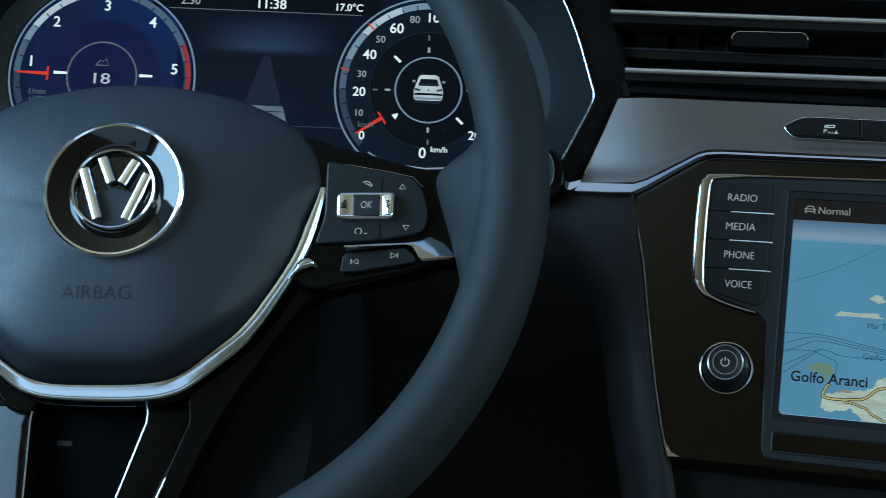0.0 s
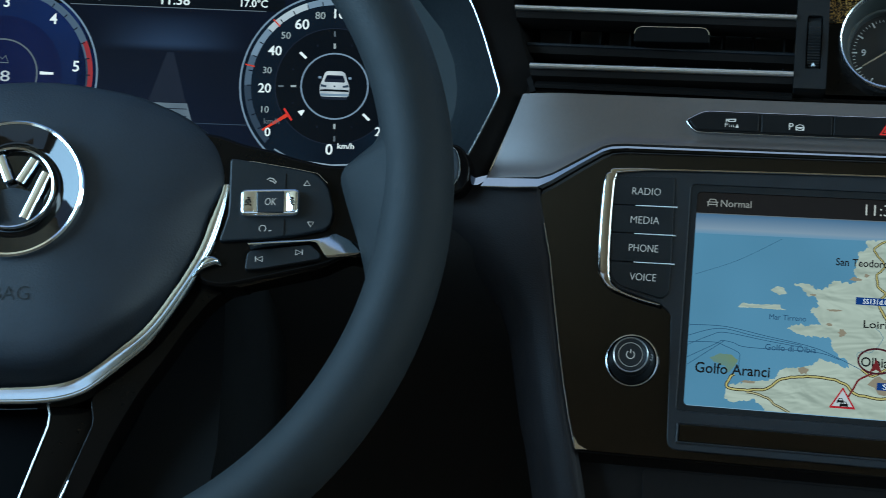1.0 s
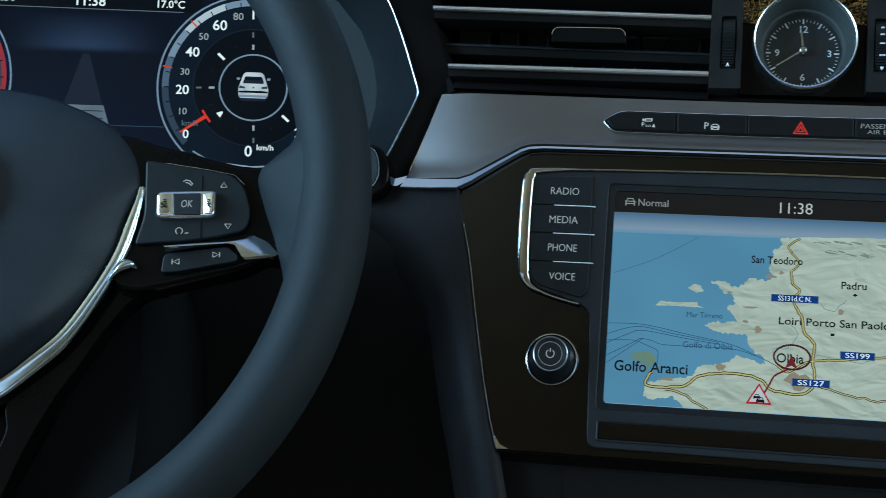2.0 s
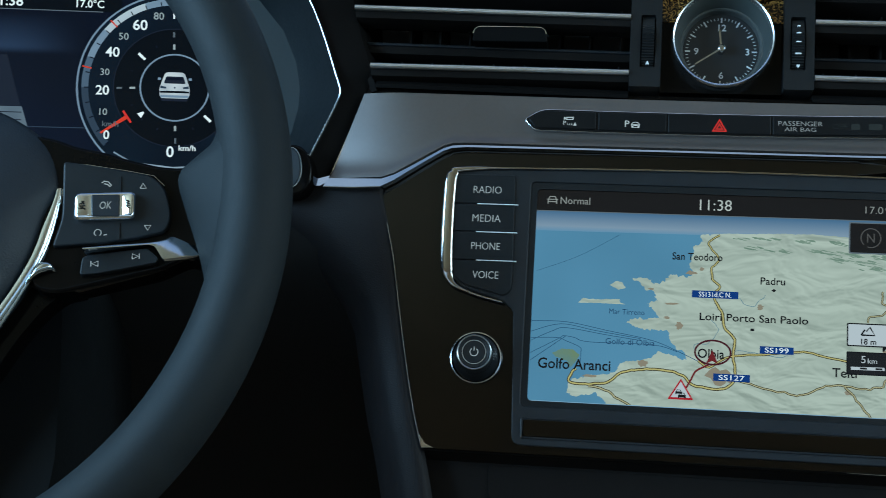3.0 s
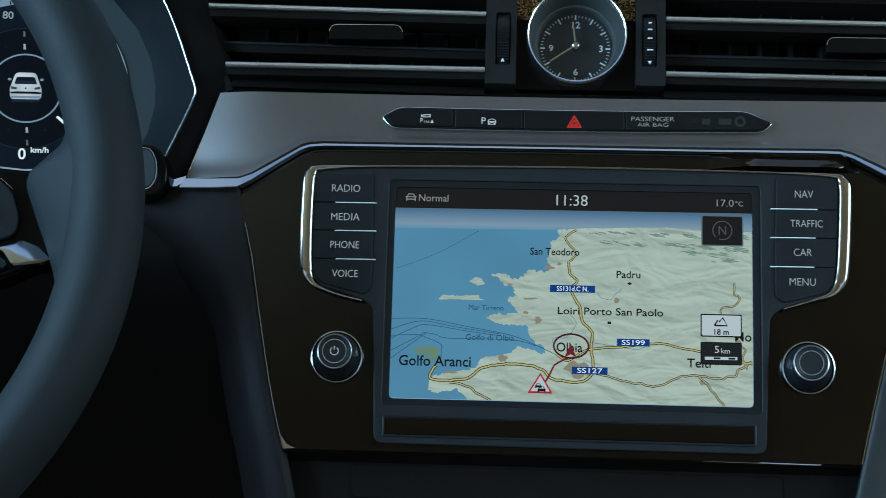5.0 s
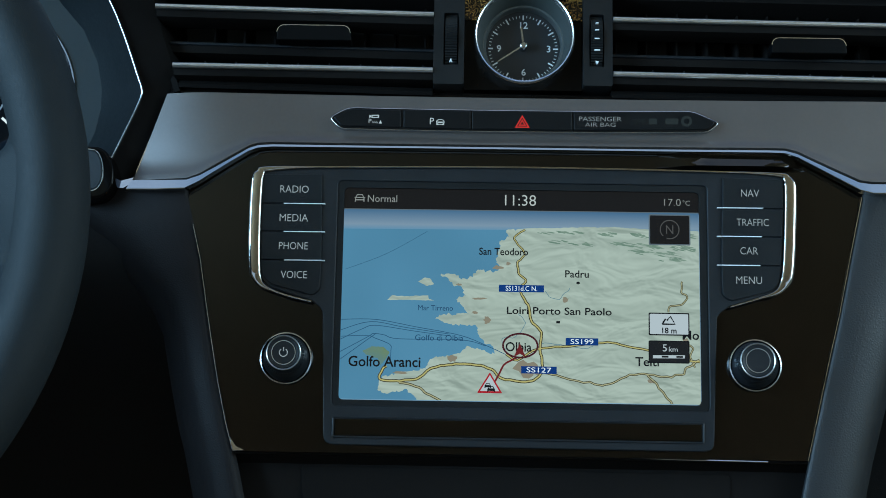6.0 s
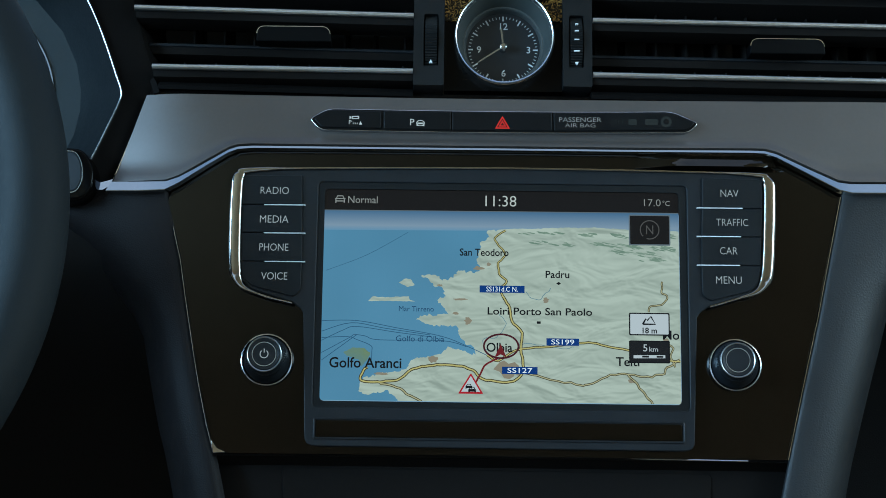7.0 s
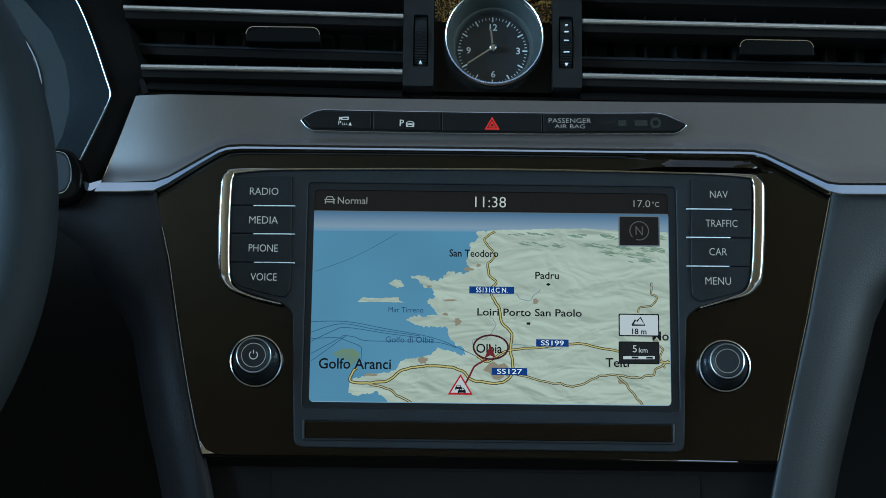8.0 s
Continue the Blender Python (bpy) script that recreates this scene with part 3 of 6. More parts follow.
part("passenger_side_pad", skin(side_rows(right_edge, 1, smooth_path(mm([(0, -2.5), (0.8, -0.8), (5, 0.4), (11, 0.4), (16, -1.0), (20, -3.6), (23, -7.4), (25.6, -13), (28, -23), (31, -44), (35, -90), (40, -160)]), 3), widening(1.30, 1.4, -0.002, 0.052, 5.0)), 0.002), SIDE, dash,
     "grained grey side pad of the centre stack", 60)
part("knee_panel", skin([[(-0.70, 0.050, -0.012), (-0.26, 0.050, -0.012), (-0.205, 0.050, -0.010), (-0.165, 0.0515, -0.004)],
                         [(-0.70, 0.02, -0.012), (-0.26, 0.02, -0.014), (-0.20, 0.02, -0.012), (-0.160, 0.02, -0.008)],
                         [(-0.70, -0.04, -0.10), (-0.26, -0.04, -0.11), (-0.20, -0.04, -0.11), (-0.165, -0.04, -0.11)],
                         [(-0.70, -0.30, -0.28), (-0.26, -0.30, -0.28), (-0.20, -0.30, -0.28), (-0.14, -0.30, -0.26)]], 0.004), KNEE, dash, "black lower panel", 60)
# set far back and coloured near-black to stand for its shade
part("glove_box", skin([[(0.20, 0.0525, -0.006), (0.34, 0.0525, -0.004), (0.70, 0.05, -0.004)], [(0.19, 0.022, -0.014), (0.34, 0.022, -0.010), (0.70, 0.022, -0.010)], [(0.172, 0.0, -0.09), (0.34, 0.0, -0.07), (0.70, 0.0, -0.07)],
                        [(0.150, -0.10, -0.12), (0.34, -0.10, -0.10), (0.70, -0.10, -0.10)], [(0.11, -0.30, -0.14), (0.34, -0.30, -0.14), (0.70, -0.30, -0.14)]], 0.004), SIDE_SHADED, dash, "passenger side recess with its shade in the colour", 60)
part("lower_lip", sweep(mm([(-137, -78.6, -2), (0, -78.3, -2), (60, -78.6, -1.6), (137, -79.0, -2)]), 0.0006, 0.0014, n=8), GLOSS, dash, "gloss black lip")
part("lower_lip_line", sweep(mm([(63, -78.0, -1.0), (85, -78.2, -0.6), (119, -78.5, -1.0)]), 0.00040, 0.0006, n=8), CHROME, dash, "thin chrome line")
part("lower_lip_line", sweep(mm([(-38, -77.6, -1.6), (0, -77.7, -1.4), (63, -78.0, -1.2)]), 0.00026, 0.0005, n=8), CHROME, dash, "faint bright line")
part("lower_panel", skin([[(-0.142, -0.079, -0.004), (0.143, -0.079, -0.004)], [(-0.142, -0.083, -0.014), (0.143, -0.083, -0.014)],
                          [(-0.140, -0.13, -0.018), (0.142, -0.13, -0.018)], [(-0.130, -0.20, 0.0), (0.130, -0.20, 0.0)]], 0.003), VENT, dash, "black storage lid")
part("lid_recess", plate(rounded(mm([(-106, -83.6), (104, -84.6), (103, -100), (-105, -100)]), 0.003), -0.017, -0.0138, 0.0004), VENT, dash, "black recess")

# ---- switch strip ----
strip = thing("switch_strip", "slim black strip of dashboard switches set in silver trim", "switch panel", DASH, (0.0007, 0.088, 0.0))
strip_line = rounded(mm([(-95.2, 87.9), (-86.5, 93.2), (-60, 93.3), (-30, 93.4), (0, 93.45), (30, 93.5), (60, 93.6), (84, 93.7), (97, 87.8), (92.0, 83.4), (60, 83.3), (30, 83.1), (0, 83.0), (-30, 82.9), (-60, 82.8), (-90, 82.7)]),
                     [0.002, 0.004, 0.0005, 0.0005, 0.0005, 0.0005, 0.0005, 0.004, 0.002, 0.003, 0.0005, 0.0005, 0.0005, 0.0005, 0.0005, 0.003])
part("surround", plate([(0.0007 + (u - 0.0007) * 1.006, 0.0882 + (v - 0.0882) * 1.07) for u, v in strip_line], -0.006, 0.0052, 0.0004), DULL, strip, "thin bright edge")
part("tray", plate(strip_line, -0.006, 0.0056, 0.0003), VENT, strip)


def switch(name, outline, label=""):
    return part(name, plate(outline, 0.002, 0.0064, 0.0006), STRIP, strip, label)


parking = switch("parking_switch", rounded(mm([(-93.8, 87.9), (-86, 92.5), (-60, 92.5), (-59.8, 83.6), (-89.6, 83.4)]), 0.0015))
assist = switch("park_assist_switch", rounded(mm([(-59.0, 92.5), (-25.6, 92.8), (-25.5, 83.5), (-58.8, 83.5)]), 0.0006))
hazard = switch("hazard_switch", rounded(mm([(-24.9, 92.8), (24.6, 92.9), (24.8, 83.6), (-24.8, 83.5)]), 0.0006), "black hazard switch with a red triangle")
airbag_lamp = switch("airbag_lamp", rounded(mm([(25.3, 92.9), (83.6, 93.0), (95.4, 87.8), (91.6, 84.2), (25.4, 83.6)]), [0.0006, 0.003, 0.0015, 0.002, 0.0006]))
W1 = 0.00655
small = lambda pts: [(-0.0731 + (u / 1000 + 0.0731) * 0.66, 0.0876 + (v / 1000 - 0.0882) * 0.66) for u, v in pts]
part("letter", lettering("P", -0.0754, 0.0864, W1, 0.0021), ICON, parking)
part("camera_icon", join([plate(small([(-75.6, 88.8), (-70.0, 89.1), (-70.0, 91.4), (-75.6, 91.1)]), W1 - 0.001, W1, holes=[small([(-74.8, 89.4), (-70.8, 89.6), (-70.8, 90.7), (-74.8, 90.5)])]),
                          plate(small([(-77.2, 88.7), (-75.9, 89.6), (-75.9, 90.6), (-77.2, 91.2)]), W1 - 0.001, W1)]), ICON, parking)
part("waves_icon", join([plate(small([(-74.6 + i * 1.5, 84.9), (-73.9 + i * 1.5, 84.9), (-74.6 + i * 1.5, 87.0)]), W1 - 0.001, W1) for i in range(3)]
                        + [plate(small([(-70.0, 84.7), (-67.6, 84.7), (-68.8, 87.4)]), W1 - 0.001, W1)]), ICON, parking)
part("letter", lettering("P", -0.0447, 0.0871, W1, 0.0033), ICON, assist)
near = lambda pts: [(-0.0406 + 0.8 * (u / 1000 + 0.0402), 0.0867 + 0.8 * (v / 1000 - 0.0864)) for u, v in pts]
part("wheel_icon", join([lathe([(0.0021, W1), (0.0021, W1 + 0.0001), (0.0017, W1 + 0.0001), (0.0017, W1)], -0.0406, 0.0867, 24, 0.72),
                         plate(near([(-42.2, 86.7), (-38.2, 86.7), (-38.2, 86.2), (-39.6, 85.8), (-40.8, 85.8), (-42.2, 86.2)]), W1 - 0.001, W1),
                         plate(near([(-42.6, 84.6), (-41.4, 84.6), (-41.4, 85.4), (-42.6, 85.6)]), W1 - 0.001, W1), plate(near([(-39.0, 84.6), (-37.8, 84.6), (-37.8, 85.6), (-39.0, 85.4)]), W1 - 0.001, W1)]), ICON, assist)
tri = lambda r, cu, cv: [(cu + r * math.sin(a), cv + r * math.cos(a)) for a in (0, 2 * math.pi / 3, 4 * math.pi / 3)]
part("triangle", plate(tri(0.0043, 0, 0.0867), W1 - 0.001, W1, holes=[tri(0.0031, 0, 0.0867)]), HAZARD, hazard, "red warning triangle")
part("triangle", plate(tri(0.0022, 0, 0.0867), W1 - 0.001, W1, holes=[tri(0.0011, 0, 0.0867)]), HAZARD, hazard, "red warning triangle")
part("lettering", lettering("PASSENGER", 0.0385, 0.0894, W1, 0.0023, 0.0210, bold=-0.01), DIMLABEL, airbag_lamp)
part("lettering", lettering("AIR BAG", 0.0385, 0.0865, W1, 0.0020, 0.0150, bold=-0.01), DIMLABEL, airbag_lamp)
part("lettering", lettering("OFF", 0.0573, 0.0882, W1, 0.0024, 0.0068), ICON_DIM, airbag_lamp)
for u0, u1 in ((62.4, 66.6), (70.6, 77.0)):
    part("lamp_icon", plate(box_outline(u0 / 1000, 0.0868, u1 / 1000, 0.0898, 0.0005), W1 - 0.001, W1), ICON_DIM, airbag_lamp)
part("lamp_icon", lathe([(0.0028, W1 - 0.001), (0.0028, W1), (0.0014, W1), (0.0014, W1 - 0.001)], 0.0811, 0.0884, 24), ICON_DIM, airbag_lamp)

# the whole strip sags a little towards its middle
for piece in strip.children_recursive:
    for vert in piece.data.vertices:
        vert.co.z -= 0.00105 + 0.00085 * max(0.0, 1 - ((vert.co.x + 0.0007) / 0.095) ** 2)

# ---- air vents ----
def air_vent(u0, u1, slope, v_top, v_mid, v_low, tab_u, side, slant, low_slope):
    """Slatted vent between u0 and u1; heights are taken at the inner end."""
    inner = u1 if side < 0 else u0
    at = lambda u, v: v + slope * (u - inner)
    vent = thing("air_vent", "black slatted air vent with chrome-edged blades", "air vent", DASH, ((u0 + u1) / 2, 0.108, -0.03), group="centre air vents")
    out = u0 if side < 0 else u1
    part("back", plate([(u0 - 0.01, 0.100), (u1, 0.100), (u1, 0.165), (u0 - 0.01, 0.165)], -0.085, -0.07), DUCT, vent)
    part("floor_panel", skin([[(u0 + slant, at(u0, 0.1035), -0.004), (u1, at(u1, 0.1035), -0.004)], [(u0 + slant, at(u0, 0.1065), -0.008), (u1, at(u1, 0.1065), -0.008)],
                              [(u0, at(u0, 0.108), -0.075), (u1, at(u1, 0.108), -0.075)]], 0.002), VOID, vent)
    plain = at
    for name, v, thick, m, w, cap in (("upper_blade", v_top, 0.0030, VENT, 0.001, CHROME), ("middle_blade", v_mid, 0.0022, VENT, -0.012, DULL), ("lower_blade", v_low, 0.0030, VENT, 0.001, CHROME)):
        at = (lambda u, v: v + low_slope * (u - inner)) if name == "lower_blade" else plain
        a, b = (u0 + (slant * (1 - (v - 0.108) / 0.045) if side < 0 else 0), u1)
        blade = part(name, join([skin([[(a, at(a, v), w), (b, at(b, v), w)], [(a, at(a, v - 0.0042), w - 0.002), (b, at(b, v - 0.0042), w - 0.002)],
                                       [(a, at(a, v - 0.006), w - 0.014), (b, at(b, v - 0.006), w - 0.014)], [(a, at(a, v + 0.001), w - 0.034), (b, at(b, v + 0.001), w - 0.034)]], 0.0015)]), m, vent)
        if cap is CHROME:
            part("chrome_edge", sweep([(a, at(a, v), w + 0.0012), (b, at(b, v), w + 0.0008)], 0.0015, 0.0018, n=16), EDGE_METAL, blade, "satin chrome front edge")
        else:
            part("blade_edge", sweep([(a, at(a, v), w), (b, at(b, v), w)], 0.0009, 0.0010, n=8), SATIN, blade)
    at = plain
    first = 0.0501 if side > 0 else -0.1608
    for i in range(20):
        u = first + i * 0.0158
        if u < u1 - 0.002:
            vane = part("vane", plate([(u - 0.0005, 0.106), (u + 0.0005, 0.106), (u + 0.0005, 0.155), (u - 0.0005, 0.155)], -0.06, -0.026), VENT, vent)
            foot = v_low + low_slope * (u - inner)
            # small plate added for the light that the vane's end catches
            part("vane_glint", plate([(u - 0.0004, foot), (u + 0.0004, foot), (u + 0.0003, foot + 0.0040), (u - 0.0003, foot + 0.0040)], -0.006, -0.003), SATIN, vane, "small grey plate for the glint on the vane end")
    tv = at(tab_u, v_mid)
    tab_line = rounded([(tab_u - 0.0190, tv - 0.0012), (tab_u - 0.0184, tv + 0.0066), (tab_u + 0.0178, tv + 0.0066), (tab_u + 0.0190, tv - 0.0012)], [0.001, 0.005, 0.005, 0.001])
    tab = part("tab", plate(tab_line, -0.006, 0.0035, 0.0012, seg=3), TAB, vent, "black adjusting tab")
    part("tab_edge", sweep([(u, v, 0.0032) for u, v in tab_line[6:-6]], 0.00035, 0.0006, n=6), CHROME, tab, "fine chrome line")
    return vent


vent_left = air_vent(-0.1900, -0.0450, -0.0185, 0.1422, 0.1276, 0.1131, -0.1052, -1, 0.016, -0.0060)
air_vent(0.0455, 0.3300, -0.0110, 0.1407, 0.1262, 0.1122, 0.1433, 1, 0.0, -0.0110)
part("end_wall", skin([[(-0.1905, 0.1640, -0.005), (-0.1885, 0.1480, -0.005), (-0.1735, 0.1030, -0.006)], [(-0.1880, 0.164, -0.02), (-0.1865, 0.1480, -0.02), (-0.1715, 0.1030, -0.02)], [(-0.186, 0.164, -0.075), (-0.184, 0.148, -0.075), (-0.170, 0.103, -0.075)]], 0.003), VOID, vent_left, "black end of the vent")


def thumbwheel_block(u0, u1, wheel_u, up, marks):
    block = thing("vent_control", "black vent control with a ribbed thumbwheel", "vent control", DASH, ((u0 + u1) / 2, 0.1055, -0.01), group="vent controls")
    part("housing", plate(box_outline(u0, 0.1062, u1, 0.1600, 0.0008), -0.03, 0.0015, 0.0009, holes=[box_outline(wheel_u - 0.0037, 0.1160, wheel_u + 0.0037, 0.1435, 0.0012)]), BLOCK, block)
    part("well", plate(box_outline(wheel_u - 0.004, 0.1155, wheel_u + 0.004, 0.144), -0.012, -0.008), VENT, block)
    rows = []
    for k in range(44):
        a = radians(-46 + 92 * k / 43)
        r = 0.0185 + (0.0003 if k % 2 else -0.0003)
        rows.append([(wheel_u - 0.0030, 0.1298 + r * math.sin(a), -0.0150 + r * math.cos(a)), (wheel_u + 0.0030, 0.1298 + r * math.sin(a), -0.0150 + r * math.cos(a))])
    part("thumbwheel", skin(rows, 0.002), BLOCK, block, "ribbed black thumbwheel", 10)
    for v, half, tall in marks:
        if tall:
            s = 1 if up else -1
            part("arrow_mark", plate([(wheel_u - 0.0008, v), (wheel_u + 0.0008, v), (wheel_u, v + s * 0.0016)], 0.0020, 0.0042), PRINT, block, "white arrow mark")
        else:
            part("bar_mark", plate([(wheel_u - half, v - 0.00022), (wheel_u + half, v - 0.00022), (wheel_u + half, v + 0.00022), (wheel_u - half, v + 0.00022)], 0.0020, 0.0042), PRINT, block, "white bar mark")
    return block


thumbwheel_block(-0.0448, -0.0294, -0.0360, True, [(0.1171, 0, 1)])
thumbwheel_block(0.0305, 0.0452, 0.0373, False, [(0.1182, 0, 1), (0.1241, 0.0014, 0), (0.1301, 0.0012, 0), (0.1347, 0.0010, 0), (0.1382, 0.0007, 0)])

# ---- clock ----
CU, CV = 0.0009, 0.1318
clock = thing("dashboard_clock", "round analogue clock with a chrome bezel and dark dial", "clock", DASH, (CU, CV, -0.01))
part("bezel", lathe([(0.0245, -0.012), (0.0254, 0.000), (0.0254, 0.0020), (0.0251, 0.0034), (0.0246, 0.0041), (0.0241, 0.0038), (0.0237, 0.0026), (0.0236, 0.0008)], CU, CV, 96), BEZEL, clock, "polished chrome bezel")
part("inner_ring", lathe([(0.0238, 0.0014), (0.0222, -0.0040), (0.0208, -0.0112), (0.0206, -0.0120)], CU, CV, 96), CLOCKRING, clock, "satin grey inner ring")
part("dial_rim", lathe([(0.0209, -0.0122), (0.0207, -0.0117), (0.0200, -0.0118), (0.0195, -0.0124), (0.0192, -0.0150), (0.0190, -0.0170)], CU, CV, 96), DIAL_RIM, clock, "satin grey step round the dial")
part("dial", lathe([(0.0194, -0.0170), (0.0192, -0.0166), (0.0, -0.0166)], CU, CV, 96), DIAL, clock, "dark grey dial")
for s, a in (("12", 90), ("3", 0), ("6", -90), ("9", 180)):
    r = 0.0128 if s in "39" else 0.0126
    part("numeral", lettering(s, CU + r * math.cos(radians(a)) + 0.0004, CV - 0.0010 + r * math.sin(radians(a)), -0.0164, 0.0036, bold=0.012), PRINT, clock)
for i in range(60):
    a = radians(6 * i)
    big = i % 5 == 0
    r0, r1, h = (0.0150 if i % 15 else 0.0155, 0.0180, 0.00036) if big else (0.0166, 0.0178, 0.00015)
    c, s = math.cos(a), math.sin(a)
    part("tick", plate([(CU + r * c - q * s, CV - 0.0010 + r * s + q * c) for r, q in ((r0, -h), (r1, -h), (r1, h), (r0, h))], -0.0167, -0.01635), PRINT, clock)


def hand(name, angle, length, half, w):
    a = radians(angle)
    c, s = math.cos(a), math.sin(a)
    part(name, plate([(CU + r * c - q * s, CV - 0.0010 + r * s + q * c) for r, q in ((-0.002, -half), (length * 0.9, -half * 0.8), (length, 0), (length * 0.9, half * 0.8), (-0.002, half))], w, w + 0.0003), DULL, clock)


hand("minute_hand", 214, 0.0165, 0.00045, -0.0108)
hand("hour_hand", 97, 0.0105, 0.00055, -0.0114)
part("hub", lathe([(0.0018, -0.019), (0.0018, -0.0098), (0.0012, -0.0094), (0.0, -0.0094)], CU, CV - 0.0010, 24), DULL, clock)

# ---- infotainment unit ----
unit = thing("infotainment_unit", "black touchscreen unit with chrome frame showing a lit map", "infotainment unit", DASH)
half_line = mm([(-100, 62.0), (-50, 62.9), (2.9, 63.7), (64, 63.8), (106, 63.2), (128.5, 61.8), (133.4, 58.6), (132.6, 26), (129.6, 9.5), (124.5, 3.2), (101.5, -4.0), (97.0, -7.0), (95.3, -9.5), (93.2, -68.5), (93.0, -71.0), (92.1, -72.7), (90.4, -73.6), (87.6, -73.9), (0, -73.8)])
left_line = mm([(-88.4, -73.6), (-91.2, -73.3), (-92.9, -72.3), (-93.8, -70.6), (-94.1, -68.2), (-96.3, -9.5), (-98.0, -7.0), (-102, -4.2), (-125.0, 2.2), (-130.6, 8.5), (-132.6, 26), (-133.6, 56.5), (-129.8, 61.0)])
screen_hole = box_outline(-0.0905, -0.0552, 0.0912, 0.0556, 0.0025)
drawn_in = lambda u: u * (1 - 0.017 * min(1, max(0, (-u - 0.10) / 0.02)) - 0.010 * min(1, max(0, (u - 0.10) / 0.02)))
part("housing", plate([(drawn_in(u), v - 0.0004) for u, v in half_line + left_line], -0.02, 0.0022, 0.0012, holes=[screen_hole]), SATIN, unit, "blue-black satin housing")
part("bezel", plate(box_outline(-0.0915, -0.0562, 0.0922, 0.0566), -0.012, 0.0014, holes=[box_outline(-0.0874, -0.0523, 0.0874, 0.0523, 0.0024)]), BLOCK, unit, "black screen border")
frame_path = smooth_path(mm([(-101.9, -4.6, 2.5), (-115.5, -1.8, 2.6), (-126.6, 2.0, 2.8), (-131.0, 6.6, 3.0), (-132.6, 14, 3.0), (-133.2, 36, 3.0), (-133.0, 53, 3.0), (-132.6, 57.0, 2.9), (-131.4, 59.4, 2.8), (-128.6, 61.2, 2.6),
                             (-100, 62.6, 2.4), (2.9, 63.9, 2.4), (100, 63.0, 2.4), (128.4, 61.9, 2.6), (131.6, 60.2, 2.8), (132.9, 57.6, 2.9), (133.3, 53, 3.0), (132.6, 34, 3.0), (131.2, 14, 3.0), (129.0, 7.2, 3.0), (124.8, 3.0, 2.8),
                             (116, 0.2, 2.6), (101.6, -4.0, 2.5)]), 5)
frame_path = [(drawn_in(u), v - 0.0006, w) for u, v, w in frame_path]
k = len(frame_path)
frame_half = []
for i in range(k):
    u, v = frame_path[i][:2]
    side = max(0.0, min(1.0, (62.4 - v * 1000) / 5.0)) * max(0.0, min(1.0, (v * 1000 - 0) / 9))
    frame_half.append(0.0006 + 0.0019 * side if abs(u) > 0.11 else 0.00055)
part("chrome_frame", sweep(frame_path, [1.2 * h for h in frame_half], [max(0.0016, 0.8 * h) for h in frame_half], n=20, power=3.0), FRAME, unit, "chrome frame strip")


def keypad(side, rows, names, labels):
    for (poly, radii), name, (text, cu, cv, wd) in zip(rows, names, labels):
        b = part(name, plate(rounded([(u / 1000, v / 1000 - 0.0006) for u, v in poly], radii), 0.0, 0.0034, 0.0007), BUTTON, unit, "black push button with light lettering")
        part("lettering", lettering(text, cu / 1000, cv / 1000 - 0.0007, 0.0035, 0.0036, wd * 0.96 / 1000, bold=-0.008), LABEL, b)


keypad(-1, [([(-128.6, 58.6), (-98.6, 59.0), (-98.3, 44.3), (-128.2, 44.1)], [0.003, 0.001, 0.0006, 0.0006]), ([(-128.2, 43.7), (-98.2, 43.9), (-97.9, 30.2), (-127.8, 30.1)], 0.0006),
            ([(-127.8, 29.7), (-97.9, 29.8), (-97.6, 15.9), (-127.4, 15.8)], 0.0006), ([(-127.4, 15.4), (-97.6, 15.5), (-97.8, 1.5), (-101, -1.6), (-122.0, 3.6), (-126.6, 8.0)], [0.0006, 0.0006, 0.002, 0.002, 0.004, 0.004])],
       ["radio_button", "media_button", "phone_button", "voice_button"], [("RADIO", -112.0, 51.3, 14.6), ("MEDIA", -111.8, 36.9, 14.6), ("PHONE", -111.5, 22.9, 14.8), ("VOICE", -110.8, 8.6, 13.3)])
keypad(1, [([(98.8, 60.2), (128.6, 59.6), (128.2, 45.0), (98.6, 45.2)], [0.001, 0.003, 0.0006, 0.0006]), ([(98.6, 44.8), (128.2, 44.6), (127.4, 30.9), (98.0, 31.0)], 0.0006),
           ([(98.0, 30.6), (127.4, 30.5), (126.6, 16.6), (97.8, 16.7)], 0.0006), ([(97.8, 16.3), (126.6, 16.2), (125.6, 8.0), (121.8, 4.0), (102, -1.2), (98.0, 1.5)], [0.0006, 0.0006, 0.004, 0.004, 0.002, 0.002])],
       ["nav_button", "traffic_button", "car_button", "menu_button"], [("NAV", 112.2, 52.6, 9.2), ("TRAFFIC", 113.2, 38.0, 16.3), ("CAR", 111.2, 23.8, 9.0), ("MENU", 110.9, 9.3, 13.0)])
for a, b, v in ((-117, -96.6, 44.0), (-116.6, -96.3, 29.9), (-115.8, -96.0, 15.7), (96.0, 118.5, 45.0), (95.8, 117.4, 30.8), (95.6, 116.5, 16.5)):
    part("divider", plate(mm([(a, v - 0.92), (b, v - 0.84), (b, v - 0.36), (a, v - 0.44)]), 0.001, 0.0039, 0.0001), PRINT, unit, "thin bright divider")
part("slot_frame", plate(box_outline(-0.0900, -0.0708, 0.0886, -0.0606, 0.0014), 0.0, 0.0029, 0.0005, holes=[box_outline(-0.0890, -0.0699, 0.0876, -0.0614, 0.0008)]), SATIN, unit)
part("disc_flap", plate(box_outline(-0.0889, -0.0698, 0.0875, -0.0615, 0.0008), 0.0, 0.0024, 0.0005), BROWN, unit, "brown gloss flap")


